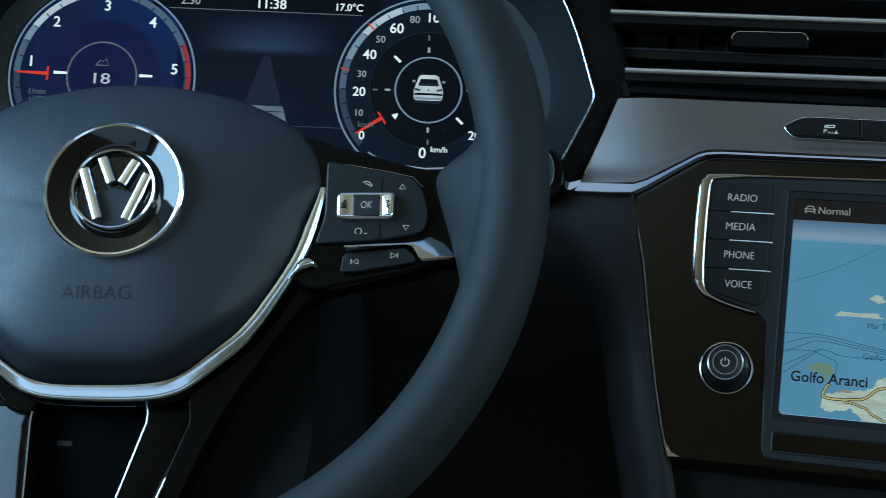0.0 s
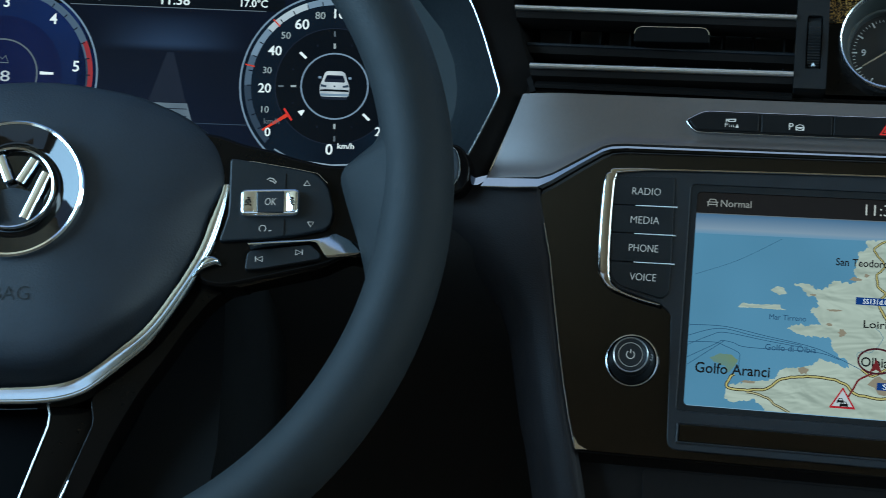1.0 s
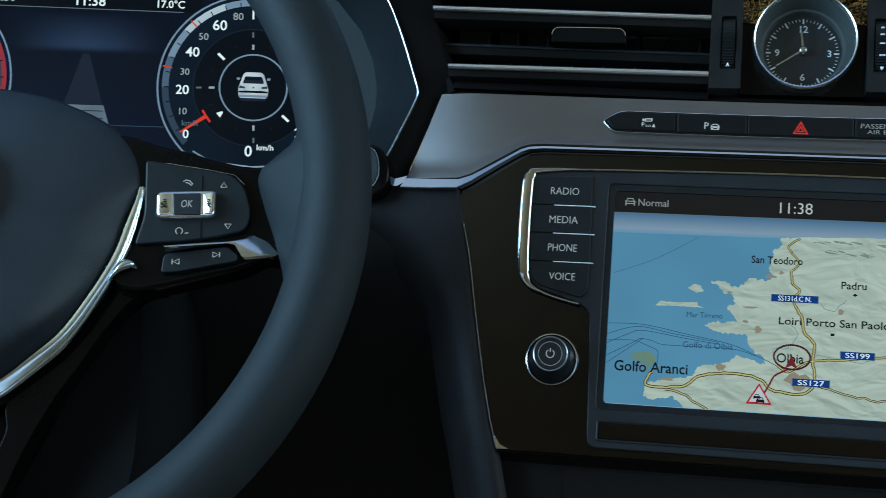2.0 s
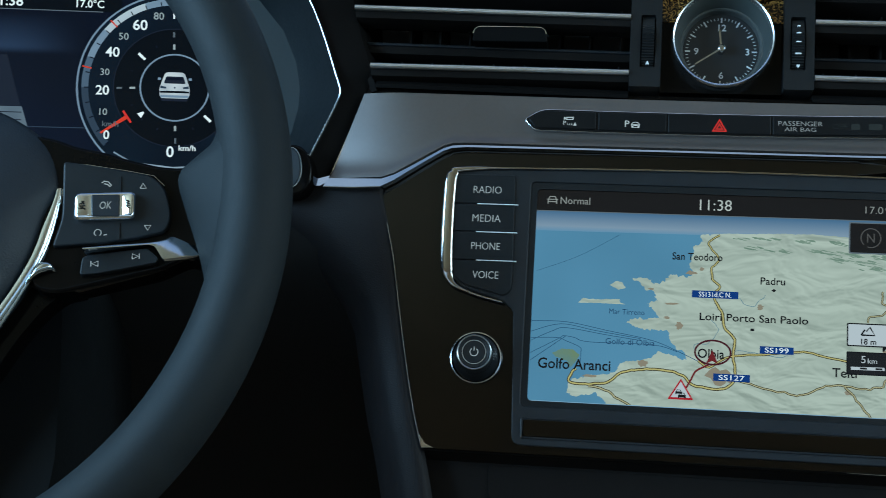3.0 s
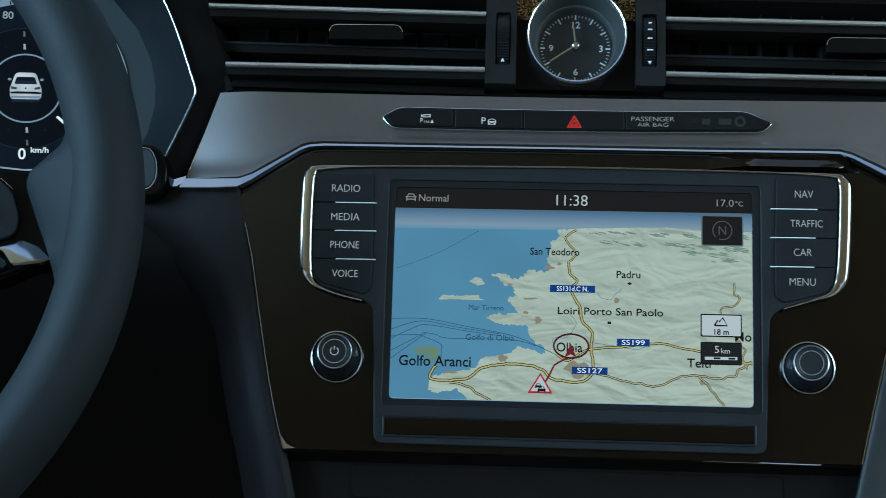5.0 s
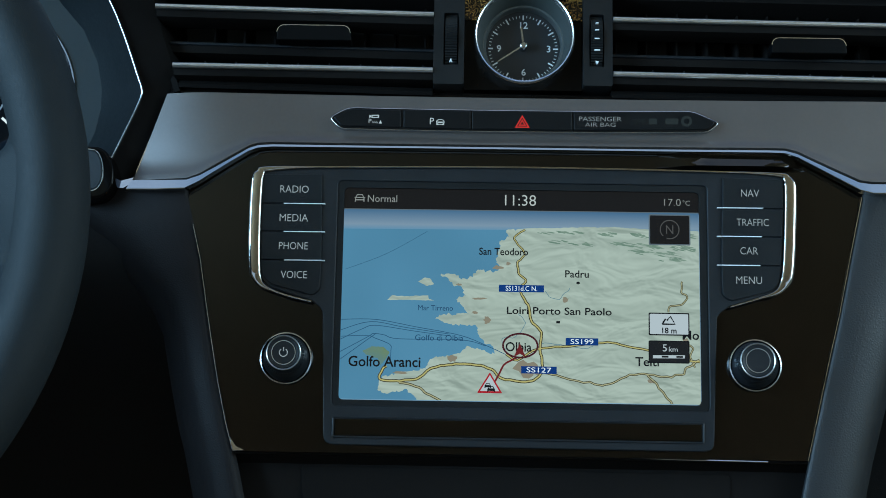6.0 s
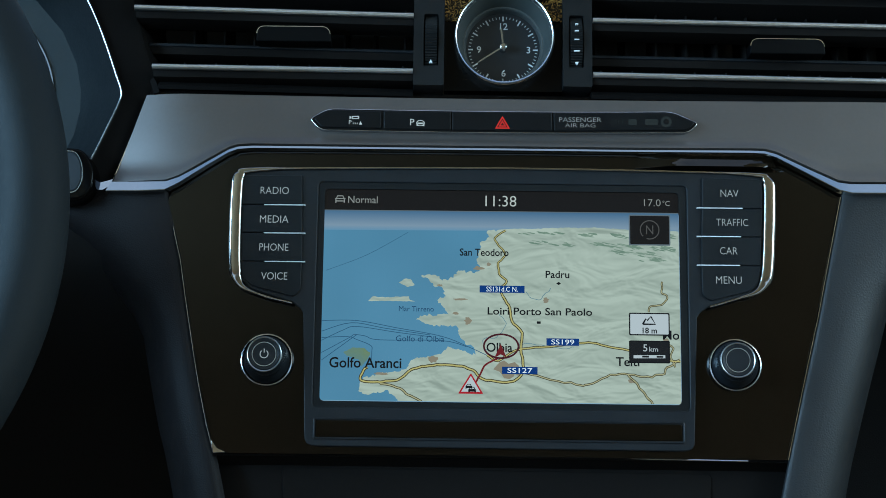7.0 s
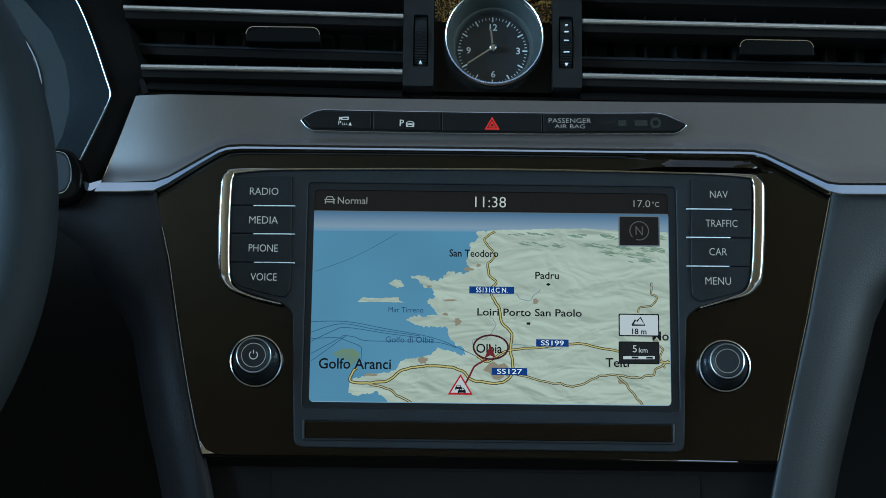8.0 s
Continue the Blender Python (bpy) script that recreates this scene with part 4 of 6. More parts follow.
def knob(cu, cv, power, lu, lv):
    """A rotary knob whose axis tips by lu sideways and a little upwards."""
    def tip(bm):
        for x in bm.verts:
            w = max(0.0, -x.co.y)
            x.co.x += lu * w
            x.co.z += lv * w
        return bm

    kn = part("knob", tip(lathe([(0.0112, -0.002), (0.0112, 0.0015), (0.0104, 0.0030), (0.0090, 0.0100), (0.0082, 0.0150), (0.0078, 0.0154), (0.0, 0.0154)], cu, cv, 64)), SATIN, unit, "round black rotary knob")
    part("base_ring", lathe([(0.0116, -0.002), (0.0127, 0.0002), (0.0126, 0.0010), (0.0120, 0.0012), (0.0115, 0.0)], cu, cv, 72), DULL, kn, "chrome base ring")
    part("cap_ring", tip(lathe([(0.0076, 0.0150), (0.0084, 0.0151), (0.0084, 0.0157), (0.0081, 0.0160), (0.0077, 0.0157)], cu, cv, 72)), EDGE_METAL, kn, "chrome cap ring")
    part("cap", tip(lathe([(0.0077, 0.0152), (0.0074, 0.0159), (0.0063, 0.0157), (0.0061, 0.0156), (0.0, 0.0156)], cu, cv, 64)), SATIN, kn, "satin push cap")
    part("cap_line", tip(lathe([(0.0058, 0.0155), (0.0058, 0.0158), (0.0055, 0.0158), (0.0055, 0.0155)], cu, cv, 64)), EDGE_METAL, kn)
    part("fluting", tip(join([plate([(cu + 0.0090 * math.cos(a - 0.03), cv + 0.0090 * math.sin(a - 0.03)), (cu + 0.0096 * math.cos(a), cv + 0.0096 * math.sin(a)), (cu + 0.0090 * math.cos(a + 0.03), cv + 0.0090 * math.sin(a + 0.03))], 0.003, 0.0100)
                              for a in (2 * math.pi * i / 48 for i in range(48))])), SATIN, kn)
    if power:
        ring = arc(cu, cv, 0.0019, 125, 415, 20)
        part("power_icon", tip(join([ribbon(ring, 0.0004, 0.0159), ribbon([(cu, cv + 0.0006), (cu, cv + 0.0025)], 0.0004, 0.0159)])), LABEL, kn)


knob(-0.1135, -0.0328, True, 0.04, 0.08)
knob(0.1137, -0.0325, False, -0.11, 0.055)

# the display: a stack of thin lit layers
def lay(name, outline, level, material, label=""):
    w = level * 0.00006
    return part(name, plate(outline, w - 0.00004, w), material, screen, label)


screen = part("screen", plate(box_outline(-0.0876, -0.0523, 0.0876, 0.0423, 0.001), -0.003, 0.0), SEA, unit, "lit colour touchscreen with a road map")
lay("status_bar", mm([(-87.6, 41.9), (87.7, 42.3), (87.7, 52.3), (-87.6, 52.3)]), 1, HEADER, "dark status bar")
lay("status_line", mm([(-87.4, 41.6), (87.5, 42.0), (87.5, 42.4), (-87.4, 42.0)]), 2, GREY)
lay("screen_edge_light", mm([(-86.5, -52.25), (86.5, -52.25), (86.5, -51.95), (-86.5, -51.95)]), 20, RIMLIGHT)
lay("screen_edge_light", mm([(87.25, -51), (87.5, -51), (87.5, 41), (87.25, 41)]), 20, RIMLIGHT)
lay("map_sky", mm([(-87.5, 31.8), (87.6, 33.0), (87.6, 42.0), (-87.5, 41.6)]), 1, SKYB, "pale blue sky band")


def coast(points, rough, seed, closed=True):
    """A shore line roughened between its bends."""
    out, k = [], len(points)
    for i in range(k if closed else k - 1):
        a, b = Vector(points[i]), Vector(points[(i + 1) % k])
        n = max(1, int((b - a).length / 0.7))
        for j in range(n):
            p = a + (b - a) * j / n
            q = noise.noise_vector(Vector((p.x * 0.7 + seed, p.y * 0.7, 3.0))) * (rough if j else 0)
            out.append((p.x + q.x, p.y + q.y))
    return out


north = [(-0.2, 33.0), (-7.1, 32.2), (-5.7, 29.0), (-9.9, 26.7), (-10.4, 23.3), (-12.0, 17.1), (-10.3, 12.4), (-13.9, 11.1), (-20.8, 12.4), (-23.5, 8.5), (-29.1, 7.5), (-33.2, 10.0), (-38.8, 10.0),
         (-33.2, 5.2), (-29.0, 3.9), (-26.7, -0.8), (-31.7, -2.3), (-27.5, -6.4), (-24.9, -9.6), (-37.1, -9.8), (-41.2, -12.2), (-32.8, -15.4), (-21.8, -15.0), (-19.6, -21.0), (-13.0, -26.0)]
south = [(-12.1, -29.0), (-19.0, -26.9), (-25.8, -25.2), (-28.5, -28.5), (-35.4, -30.0), (-43.6, -32.0), (-45.4, -36.6), (-55.7, -38.3), (-61.2, -39.4), (-66.4, -40.6), (-68.2, -44.2), (-68.7, -47.4), (-65.1, -48.8), (-55.6, -46.7),
         (-51.4, -49.4), (-48.6, -52.2)]
hills = coast([(87.4, 33.0), (76, 33.9), (60, 33.8), (47, 34.5), (35, 34.3), (24, 34.0), (15, 33.5), (6, 33.6)], 0.35, 12, False)
shore = coast(north, 1.4, 5, False) + coast(south, 1.4, 8, False) + [(87.4, -52.2)] + [(min(87.4, u), v) for u, v in hills]
lay("map_land", mm(shore), 2, LAND, "pale relief-shaded land")
lay("map_shoal", mm(coast([(-76.5, -28.5), (-72, -26.2), (-66.5, -26.4), (-63.4, -28.6), (-64.2, -31.4), (-67.5, -35.5), (-69, -32.0), (-74, -30.6)], 0.6, 4)), 1.5, SHOAL, "greenish shoal")
lay("map_land", mm(coast([(-50.1, 5.9), (-47.1, 7.9), (-44.3, 7.6), (-42.3, 4.8), (-45.6, 3.7)], 0.5, 1)), 2, LAND)
lay("map_land", mm(coast([(-65.0, -3.4), (-62.6, -1.0), (-56.5, -1.5), (-45.0, -0.8), (-44.6, -2.6), (-42.0, -3.3), (-56.5, -3.2)], 0.3, 2)), 2, LAND)
rnd = random.Random(7)
for cu, cv, ru, rv, flecks in ((66, 23.5, 11, 3.2, 26), (79, 24, 8, 2.4, 18), (73, 19.5, 8, 1.6, 12), (51, 26, 5, 1.6, 10), (32, 25.5, 7, 1.2, 9), (20, 26.5, 5, 1.0, 6), (42, 31, 5, 0.8, 7), (24, 31.5, 6, 0.7, 7), (84, 31, 3, 1.2, 5),
                               (60, 30.5, 5, 0.9, 7), (12, 31.0, 4, 0.5, 4)):
    for i in range(flecks):
        a, q = rnd.uniform(0, 2 * math.pi), rnd.random() ** 0.6
        fu, fv = cu + ru * q * math.cos(a), cv + rv * q * math.sin(a)
        length, thick = rnd.uniform(1.0, 4.0), rnd.uniform(0.16, 0.55)
        fu = max(-86.0 + length, min(87.0 - 1.3 * length, fu))
        outline = []
        for k in range(12):
            b = 2 * math.pi * k / 12
            f = rnd.uniform(0.55, 1.2)
            outline.append(((fu + length * f * math.cos(b)) / 1000, (fv + thick * f * math.sin(b) - 0.18 * length * math.cos(b)) / 1000))
        lay("map_wood", outline, 3 + 0.006 * i, WOODS)
for cu, cv, ru, rv in ((3, -36.0, 6, 4.5), (-33, -31.5, 3, 2.2), (22, -2.0, 1.8, 1.4), (-20, -2.0, 4, 0.7), (-16, -12.5, 2, 2.2), (-22, -9.0, 2, 0.7), (-11, 13.5, 3, 1.2), (-6, 15.6, 1.4, 1.0), (-30, 4.8, 1.6, 0.6), (-58, -38.8, 4, 0.8), (63.6, -41, 2, 1.2), (80.5, -21, 2, 1.4), (9, -37.5, 4, 1.6)):
    pts = []
    for i in range(14):
        a = 2 * math.pi * i / 14
        f = 0.6 + 0.5 * rnd.random()
        pts.append((cu + ru * f * math.cos(a), cv + rv * f * math.sin(a)))
    lay("map_town", mm(pts), 3, TOWN)


def line(name, points, width, level, material, wiggle=0.0, seed=0):
    pts = []
    for p in smooth_path(points, 5):
        q = noise.noise_vector(Vector((p[0] * 0.35 + seed, p[1] * 0.35, 1.0))) * wiggle
        pts.append(((p[0] + q.x) / 1000, (p[1] + q.y) / 1000))
    part(name, ribbon(pts, width / 1000, level * 0.00006, 0.00004), material, screen)


def road(points, width, wiggle=0.7, seed=0, minor=False):
    line("road_edge", points, width + 0.36, 4, EDGE, wiggle, seed)
    line("road", points, width * 0.58, 6, ROADW if minor else ROADY, wiggle, seed)


for i, f in enumerate(([(-87.3, -13.3), (-70.1, -13.1), (-50.7, -16.4), (-28.7, -20.3), (-14.9, -25.6), (-3, -31.0)], [(-87.3, -18.5), (-72.8, -14.2), (-56.2, -16.7), (-34.2, -19.7)], [(-87.3, -23.0), (-76.8, -17.8), (-70.0, -16.0), (-50.7, -18.6), (-34, -20.6)],
                       [(-87.2, -21.6), (-74.6, -21.0), (-70.0, -22.4), (-63.2, -25.2), (-62.6, -28), (-62.8, -33.1)], [(-87.2, -29.0), (-73.6, -21.4), (-71.4, -20.0), (-66, -20.6), (-58.8, -22.4), (-28.6, -22.4), (-16.6, -25.2)], [(-87.0, -32.6), (-69.9, -19.8)], [(-86, 11.5), (-66, 19.5), (-46, 31.0)])):
    line("ferry_line", f, 0.34 if i < 6 else 0.2, 3, FERRY)
line("stream", [(-6, -28.0), (-9, -22.0), (-2, -20), (2.5, -14), (-1, -9.0)], 0.3, 3, STREAM, 1.2, 4)
line("stream", [(12, 2.0), (16, -1.5), (20, -0.5), (24, 4)], 0.3, 3, STREAM, 1.2, 9)
line("stream", [(8.5, -23.5), (20, -24.0), (30, -26.0), (36, -24.5)], 0.3, 3, STREAM, 1.2, 14)
road([(1.8, 32.6), (-2.9, 29.0), (-2.1, 25.7), (1.8, 20.6), (-1.5, 16.4)], 0.70, 0.5, 2)
road([(-1.5, 16.4), (-0.9, 10.8), (2.8, 7.2), (0.0, 3.8), (0.9, -0.4)], 0.90, 0.5, 2)
road([(0.9, -0.4), (4.2, -5.9), (5.6, -12.8), (10.3, -18.3), (9.8, -26.6), (11.2, -34.8), (8.5, -40.3), (3.1, -42.3), (-9.2, -40.6),
      (-13.4, -36.5), (-20.2, -34.7), (-27.1, -34.0), (-36.7, -35.0), (-43.5, -37.0), (-48.9, -41.2), (-54.3, -42.6), (-61.1, -43.0), (-67.7, -42.0), (-66.2, -37.3), (-64.6, -35.6)], 1.15, 0.5, 2)
road([(-6.6, -29.0), (-1.1, -31.7), (8.4, -26.3), (22.1, -25.0), (31.7, -23.5), (42.7, -22.5), (53.6, -24.6), (67.3, -27.1), (82, -30.6), (87.2, -31.4)], 0.9, 0.4, 3)
road([(11.2, -37.5), (23.5, -40.6), (36, -42.6), (42.6, -43.0), (53.5, -38.3), (62, -37.6), (69.9, -38.8), (78.1, -37.1), (82, -33.7), (87.2, -31.0)], 0.75, 1.0, 4, True)
road([(-58.4, -43.5), (-50.1, -45.3), (-44.6, -48.7), (-37.9, -52.0)], 0.9, 0.6, 5, True)
road([(61.7, -38.1), (65.7, -42.2), (69.8, -47.6), (73.8, -52.0)], 0.8, 0.8, 6, True)
road([(79.4, 8.0), (78.2, 3.6), (81.0, 0.6), (78.6, -3.4), (73, -4.6), (71.6, -7.4)], 0.6, 1.0, 7, True)
road([(80.5, -22), (83.8, -25), (82.6, -29), (84.8, -33.6)], 0.6, 0.8, 8, True)
line("route_line", [(-14.6, -45.6), (-11.4, -41.6), (-8.6, -35.7), (-6.6, -33.4), (-1.1, -30.4)], 0.9, 7, DARKRED, 0.2, 1)


def name_on_map(text, cu, cv, h, wd, material=None, level=9):
    part("map_name", lettering(text, cu / 1000, cv / 1000, level * 0.00006, h / 1000, wd / 1000, 0.00004, bold=0.014 if material is None else 0.0), material or INK, screen)


for t, cu, cv, h, wd in (("San Teodoro", -8.4, 21.4, 3.7, 24.0), ("Padru", 27.6, 10.8, 3.6, 11.6), ("Loiri Porto San Paolo", 19.0, -7.6, 3.7, 51.0), ("Olbia", -0.6, -25.4, 4.6, 12.6),
                         ("Golfo Aranci", -65.6, -33.6, 5.2, 35.0), ("Telti", 61.6, -31.6, 4.4, 11.4), ("Mo", 82.8, -18.4, 4.5, 8.0)):
    name_on_map(t, cu, cv, h, wd)
name_on_map("Mar Tirreno", -41.3, -7.0, 2.6, 17.0, INKB)
name_on_map("Golfo di Olbia", -39.2, -21.6, 2.9, 23.5, INKB)
lay("town_mark", mm([(27.0, 6.4), (28.2, 7.2), (29.4, 6.4), (28.2, 5.6)]), 5, INK)
lay("town_mark", mm([(17.6, -12.4), (19.4, -12.4), (19.4, -13.6), (17.6, -13.6)]), 5, INK)
for t, cu, cv, hw in (("SS131d.C N.", 0.5, 3.2, 11.0), ("SS199", 30.1, -22.4, 7.9), ("SS127", 9.3, -36.5, 8.6)):
    lay("road_sign", mm([(cu - hw, cv - 1.75), (cu + hw, cv - 1.75), (cu + hw, cv + 1.75), (cu - hw, cv + 1.75)]), 9, SHIELD, "blue road number sign")
    name_on_map(t, cu, cv, 2.4, hw * 1.4, WHITE, 11)
part("town_ring", ribbon([(0.0002 + 0.0084 * math.cos(a), -0.0248 + 0.0058 * math.sin(a)) for a in (2 * math.pi * i / 40 for i in range(41))], 0.0009, 0.00054, 0.00004), RINGRED, screen, "dark red ring on the map")
lay("position_arrow", mm([(-3.0, -30.4), (0.0, -23.6), (2.8, -30.2), (0, -28.8)]), 10, DARKRED, "dark red position arrow")
wt = lambda s: [(-0.0144 + s * 0.0061 * x, -0.0440 + s * 0.0054 * y) for x, y in ((-1, -0.75), (1, -0.75), (0, 1.12))]
lay("traffic_sign", rounded(wt(1.0), 0.0006, 3), 11, SIGNRED, "red and white traffic jam sign")
lay("traffic_sign", wt(0.76), 13, BOXL)
for cu, cv, k in ((-15.3, -44.6, 0.85), (-13.7, -46.2, 1.0)):
    grow = lambda pts: [((cu + k * u) / 1000, (cv + k * v) / 1000) for u, v in pts]
    part("jam_car", plate(grow([(-1.9, -1.2), (-1.3, -1.2), (-1.2, -0.8), (1.2, -0.8), (1.3, -1.2), (1.9, -1.2), (1.9, 0.2), (1.5, 0.5), (1.0, 1.5), (-1.0, 1.5), (-1.5, 0.5), (-1.9, 0.2)]), 0.0008, 0.0009 + 0.00002 * k,
                          holes=[grow([(-1.05, 0.45), (1.05, 0.45), (0.75, 1.15), (-0.75, 1.15)])]), INK, screen, "small black car sign")


def info_box(u0, v0, u1, v1, fill, edge):
    lay("info_box_edge", box_outline(u0 / 1000, v0 / 1000, u1 / 1000, v1 / 1000, 0.0007, 3), 11, edge)
    lay("info_box", box_outline((u0 + 0.6) / 1000, (v0 + 0.6) / 1000, (u1 - 0.6) / 1000, (v1 - 0.6) / 1000, 0.0005, 3), 13, fill, "small information box on the map")


info_box(62.8, 25.8, 83.2, 41.2, HEADER, GREY)
part("compass_ring", ribbon(arc(0.0730, 0.0336, 0.0046, -110, 225, 30), 0.0005, 0.0009, 0.00004), COMPASS, screen)
part("compass_letter", lettering("N", 0.0730, 0.0336, 0.0009, 0.0044, 0.0036, 0.00004), COMPASS, screen)
info_box(62.4, -18.7, 82.2, -7.6, BOXL, INK)
part("peak_icon", join([ribbon(mm([(69.0, -13.2), (70.6, -10.6), (71.3, -11.4), (73.0, -9.4), (75.2, -13.2), (69.0, -13.2)]), 0.0008, 0.0009, 0.00004)]), INK, screen)
part("height_text", lettering("18 m", 0.0724, -0.0163, 0.0009, 0.0029, 0.0070, 0.00004, bold=0.02), INK, screen)
info_box(62.3, -32.2, 82.1, -21.2, BOXD, INK)
part("scale_text", lettering("5", 0.0701, -0.0248, 0.0009, 0.0034, 0.0020, 0.00004), BOXL, screen)
part("scale_text", lettering("km", 0.0742, -0.0254, 0.0009, 0.0024, 0.0042, 0.00004), BOXL, screen)
lay("scale_bar", mm([(64.4, -29.9), (79.8, -29.7), (79.8, -28.2), (64.4, -28.4)]), 15, BOXL)
for a in (68.6, 75.6):
    lay("scale_step", mm([(a, -29.5), (a + 3.2, -29.5), (a + 3.2, -28.6), (a, -28.6)]), 17, BOXD)
part("clock_text", lettering("11:38", -0.0003, 0.0473, 0.0002, 0.0054, 0.0153, 0.00004, bold=-0.006), CLOCKTEXT, screen)
part("status_text", lettering("Normal", -0.0686, 0.0472, 0.0002, 0.0035, 0.0146, 0.00004), STATUS, screen)
part("temperature_text", lettering("17.0", 0.0746, 0.0474, 0.0002, 0.0035, 0.0082, 0.00004, bold=-0.01), STATUS, screen)
part("unit_text", lettering("\u00b0C", 0.0814, 0.0472, 0.0002, 0.0026, 0.0036, 0.00004), STATUS, screen)
part("car_icon", join([ribbon(mm([(-82.0, 45.4), (-82.0, 47.2), (-81.2, 49.0), (-78.6, 49.0), (-77.8, 47.2), (-77.8, 45.4)]), 0.0005, 0.0002, 0.00004), ribbon(mm([(-82.0, 46.4), (-77.8, 46.4)]), 0.0005, 0.0002, 0.00004),
                       ribbon(mm([(-82.6, 47.6), (-77.2, 47.6)]), 0.0004, 0.0002, 0.00004)]), STATUS, screen)

# ---- instrument cluster ----
cluster = thing("instrument_cluster", "digital instrument display with two round gauges under a hood", "instrument cluster", CLUSTER, (-0.093, 0.0, 0.0))
cover_line = [(-0.20, 0.066), (0.02, 0.066)] + arc(0, 0.0, 0.0690, 72, -62, 22) + [(0.012, -0.066), (-0.20, -0.066)] + arc(-0.186, 0.0, 0.069, 252, 108, 22)
part("cover", plate(cover_line, -0.012, -0.0005), HOOD_GLASS, cluster, "dark blue-grey display surround")
display = part("display", plate([(-0.17, 0.062), (-0.02, 0.062)] + arc(0, 0.0, 0.0545, 70, -62, 22) + [(0.0, -0.060), (-0.17, -0.060)] + arc(-0.186, 0.0, 0.0545, 252, 110, 22), -0.002, 0.0002), NAVY, cluster, "dark blue lit display")


def dlay(name, outline, level, material, label="", holes=()):
    w = 0.0002 + level * 0.00006
    return part(name, plate(outline, w - 0.00004, w, holes=holes), material, display, label)


def dline(name, pts, width, level, material):
    return part(name, ribbon(pts, width, 0.0002 + level * 0.00006, 0.00004), material, display)


def dtext(text, cu, cv, h, wd=0.0, material=None, level=9):
    return part("gauge_text", lettering(text, cu / 1000, cv / 1000, 0.0002 + level * 0.00006, h / 1000, wd / 1000, 0.00004, bold=0.012 if material in (None, WHITE) else 0.004), material or WHITE, display)


def sector(cu, cv, r0, r1, a0, a1, n=48):
    return arc(cu, cv, r1, a0, a1, n) + arc(cu, cv, r0, a1, a0, n)


def gauge(cu, cv, r, a0, a1, steps, face, red_from=None):
    """A round gauge: face, light outer band with ticks, thin outer ring."""
    dlay("gauge_face", arc(cu, cv, r * 0.99, 0, 354, 59), 1, face, "dark gauge face")
    for i in range(steps):
        b0, b1 = a0 + (a1 - a0) * i / steps, a0 + (a1 - a0) * (i + 1) / steps
        lit = math.exp(-(((b0 + b1) / 2 - 128) / 30) ** 2) * 2.4 + math.exp(-(((b0 + b1) / 2 - 90) / 90) ** 2) * 1.3
        dlay("gauge_band", sector(cu, cv, r * 0.885, r * 0.955, b0, b1, 5), 3, SHADES[min(3, int(lit + 0.35))], "pale gauge band")
    if red_from is not None:
        dlay("red_zone", sector(cu, cv, r * 0.905, r * 0.955, red_from, a1), 4, REDZONE, "red zone of the rev counter")
    dline("gauge_ring", arc(cu, cv, r, a0 + 8, a1 - 8, 72), 0.0010, 4, SHADES[2])
    for i in range(steps + 1):
        a = radians(a0 + (a1 - a0) * i / steps)
        c, s = math.cos(a), math.sin(a)
        dlay("gauge_tick", [(cu + q * c - h * s, cv + q * s + h * c) for q, h in ((r * 0.885, -0.0003), (r * 0.93, -0.0003), (r * 0.93, 0.0003), (r * 0.885, 0.0003))], 5, NAVY)


def needle(cu, cv, angle, r0, r1):
    a = radians(angle)
    c, s = math.cos(a), math.sin(a)
    dlay("needle", [(cu + q * c - h * s, cv + q * s + h * c) for q, h in ((r0, -0.0011), (r1, -0.0005), (r1, 0.0005), (r0, 0.0011))], 9, RED, "red needle")
    dlay("needle_foot", [(cu + q * c - h * s, cv + q * s + h * c) for q, h in ((r0 - 0.0010, -0.0040), (r0 + 0.0002, -0.0040), (r0 + 0.0002, 0.0040), (r0 - 0.0010, 0.0040))], 10, HAZARD)


T = (-0.1859, -0.0004)
S = (0.0, -0.0005)
gauge(*T, 0.0532, 212, -32, 22, TACHBLUE, 24)
needle(*T, 179, 0.0315, 0.0490)
for t, cu, cv in (("1", -227.0, 7.0), ("2", -214.0, 30.6), ("3", -185.4, 41.0), ("4", -158.8, 32.2), ("5", -144.6, 5.4)):
    dtext(t, cu, cv, 6.2)
dlay("inner_disc", arc(*T, 0.0335, 0, 354, 59), 2, TACHIN)
dline("inner_ring", arc(*T, 0.0199, 0, 360, 60), 0.0009, 5, GREY)
dtext("18", -185.6, -1.6, 6.2, 9.4, FIGWHITE)
dline("peak_icon", mm([(-189.6, 6.0), (-187.0, 9.2), (-185.8, 8.0), (-184.0, 10.0), (-182.2, 6.0), (-189.6, 6.0)]), 0.0007, 9, GREY)
dtext("m", -186.6, -9.4, 2.4, 3.6)
dtext("1/min", -222.0, -10.4, 3.4, 9.5, GREY)
dtext("x1000", -222.0, -14.6, 3.0, 9.5, GREY)
for a, b in ((-213.6, -206.0), (-164.4, -157.0)):
    dlay("side_mark", mm([(a, 0.0), (b, 0.2), (b, 1.5), (a, 1.8)]), 6, WHITE)
gauge(*S, 0.0528, 222, -42, 26, SPEEDFACE)
for a in (168, 134):
    c, s = math.cos(radians(a)), math.sin(radians(a))
    dlay("limit_tick", [(S[0] + q * c - h * s, S[1] + q * s + h * c) for q, h in ((0.0462, -0.0004), (0.0515, -0.0004), (0.0515, 0.0004), (0.0462, 0.0004))], 6, RED, "red limit mark")
c, s = math.cos(radians(221)), math.sin(radians(221))
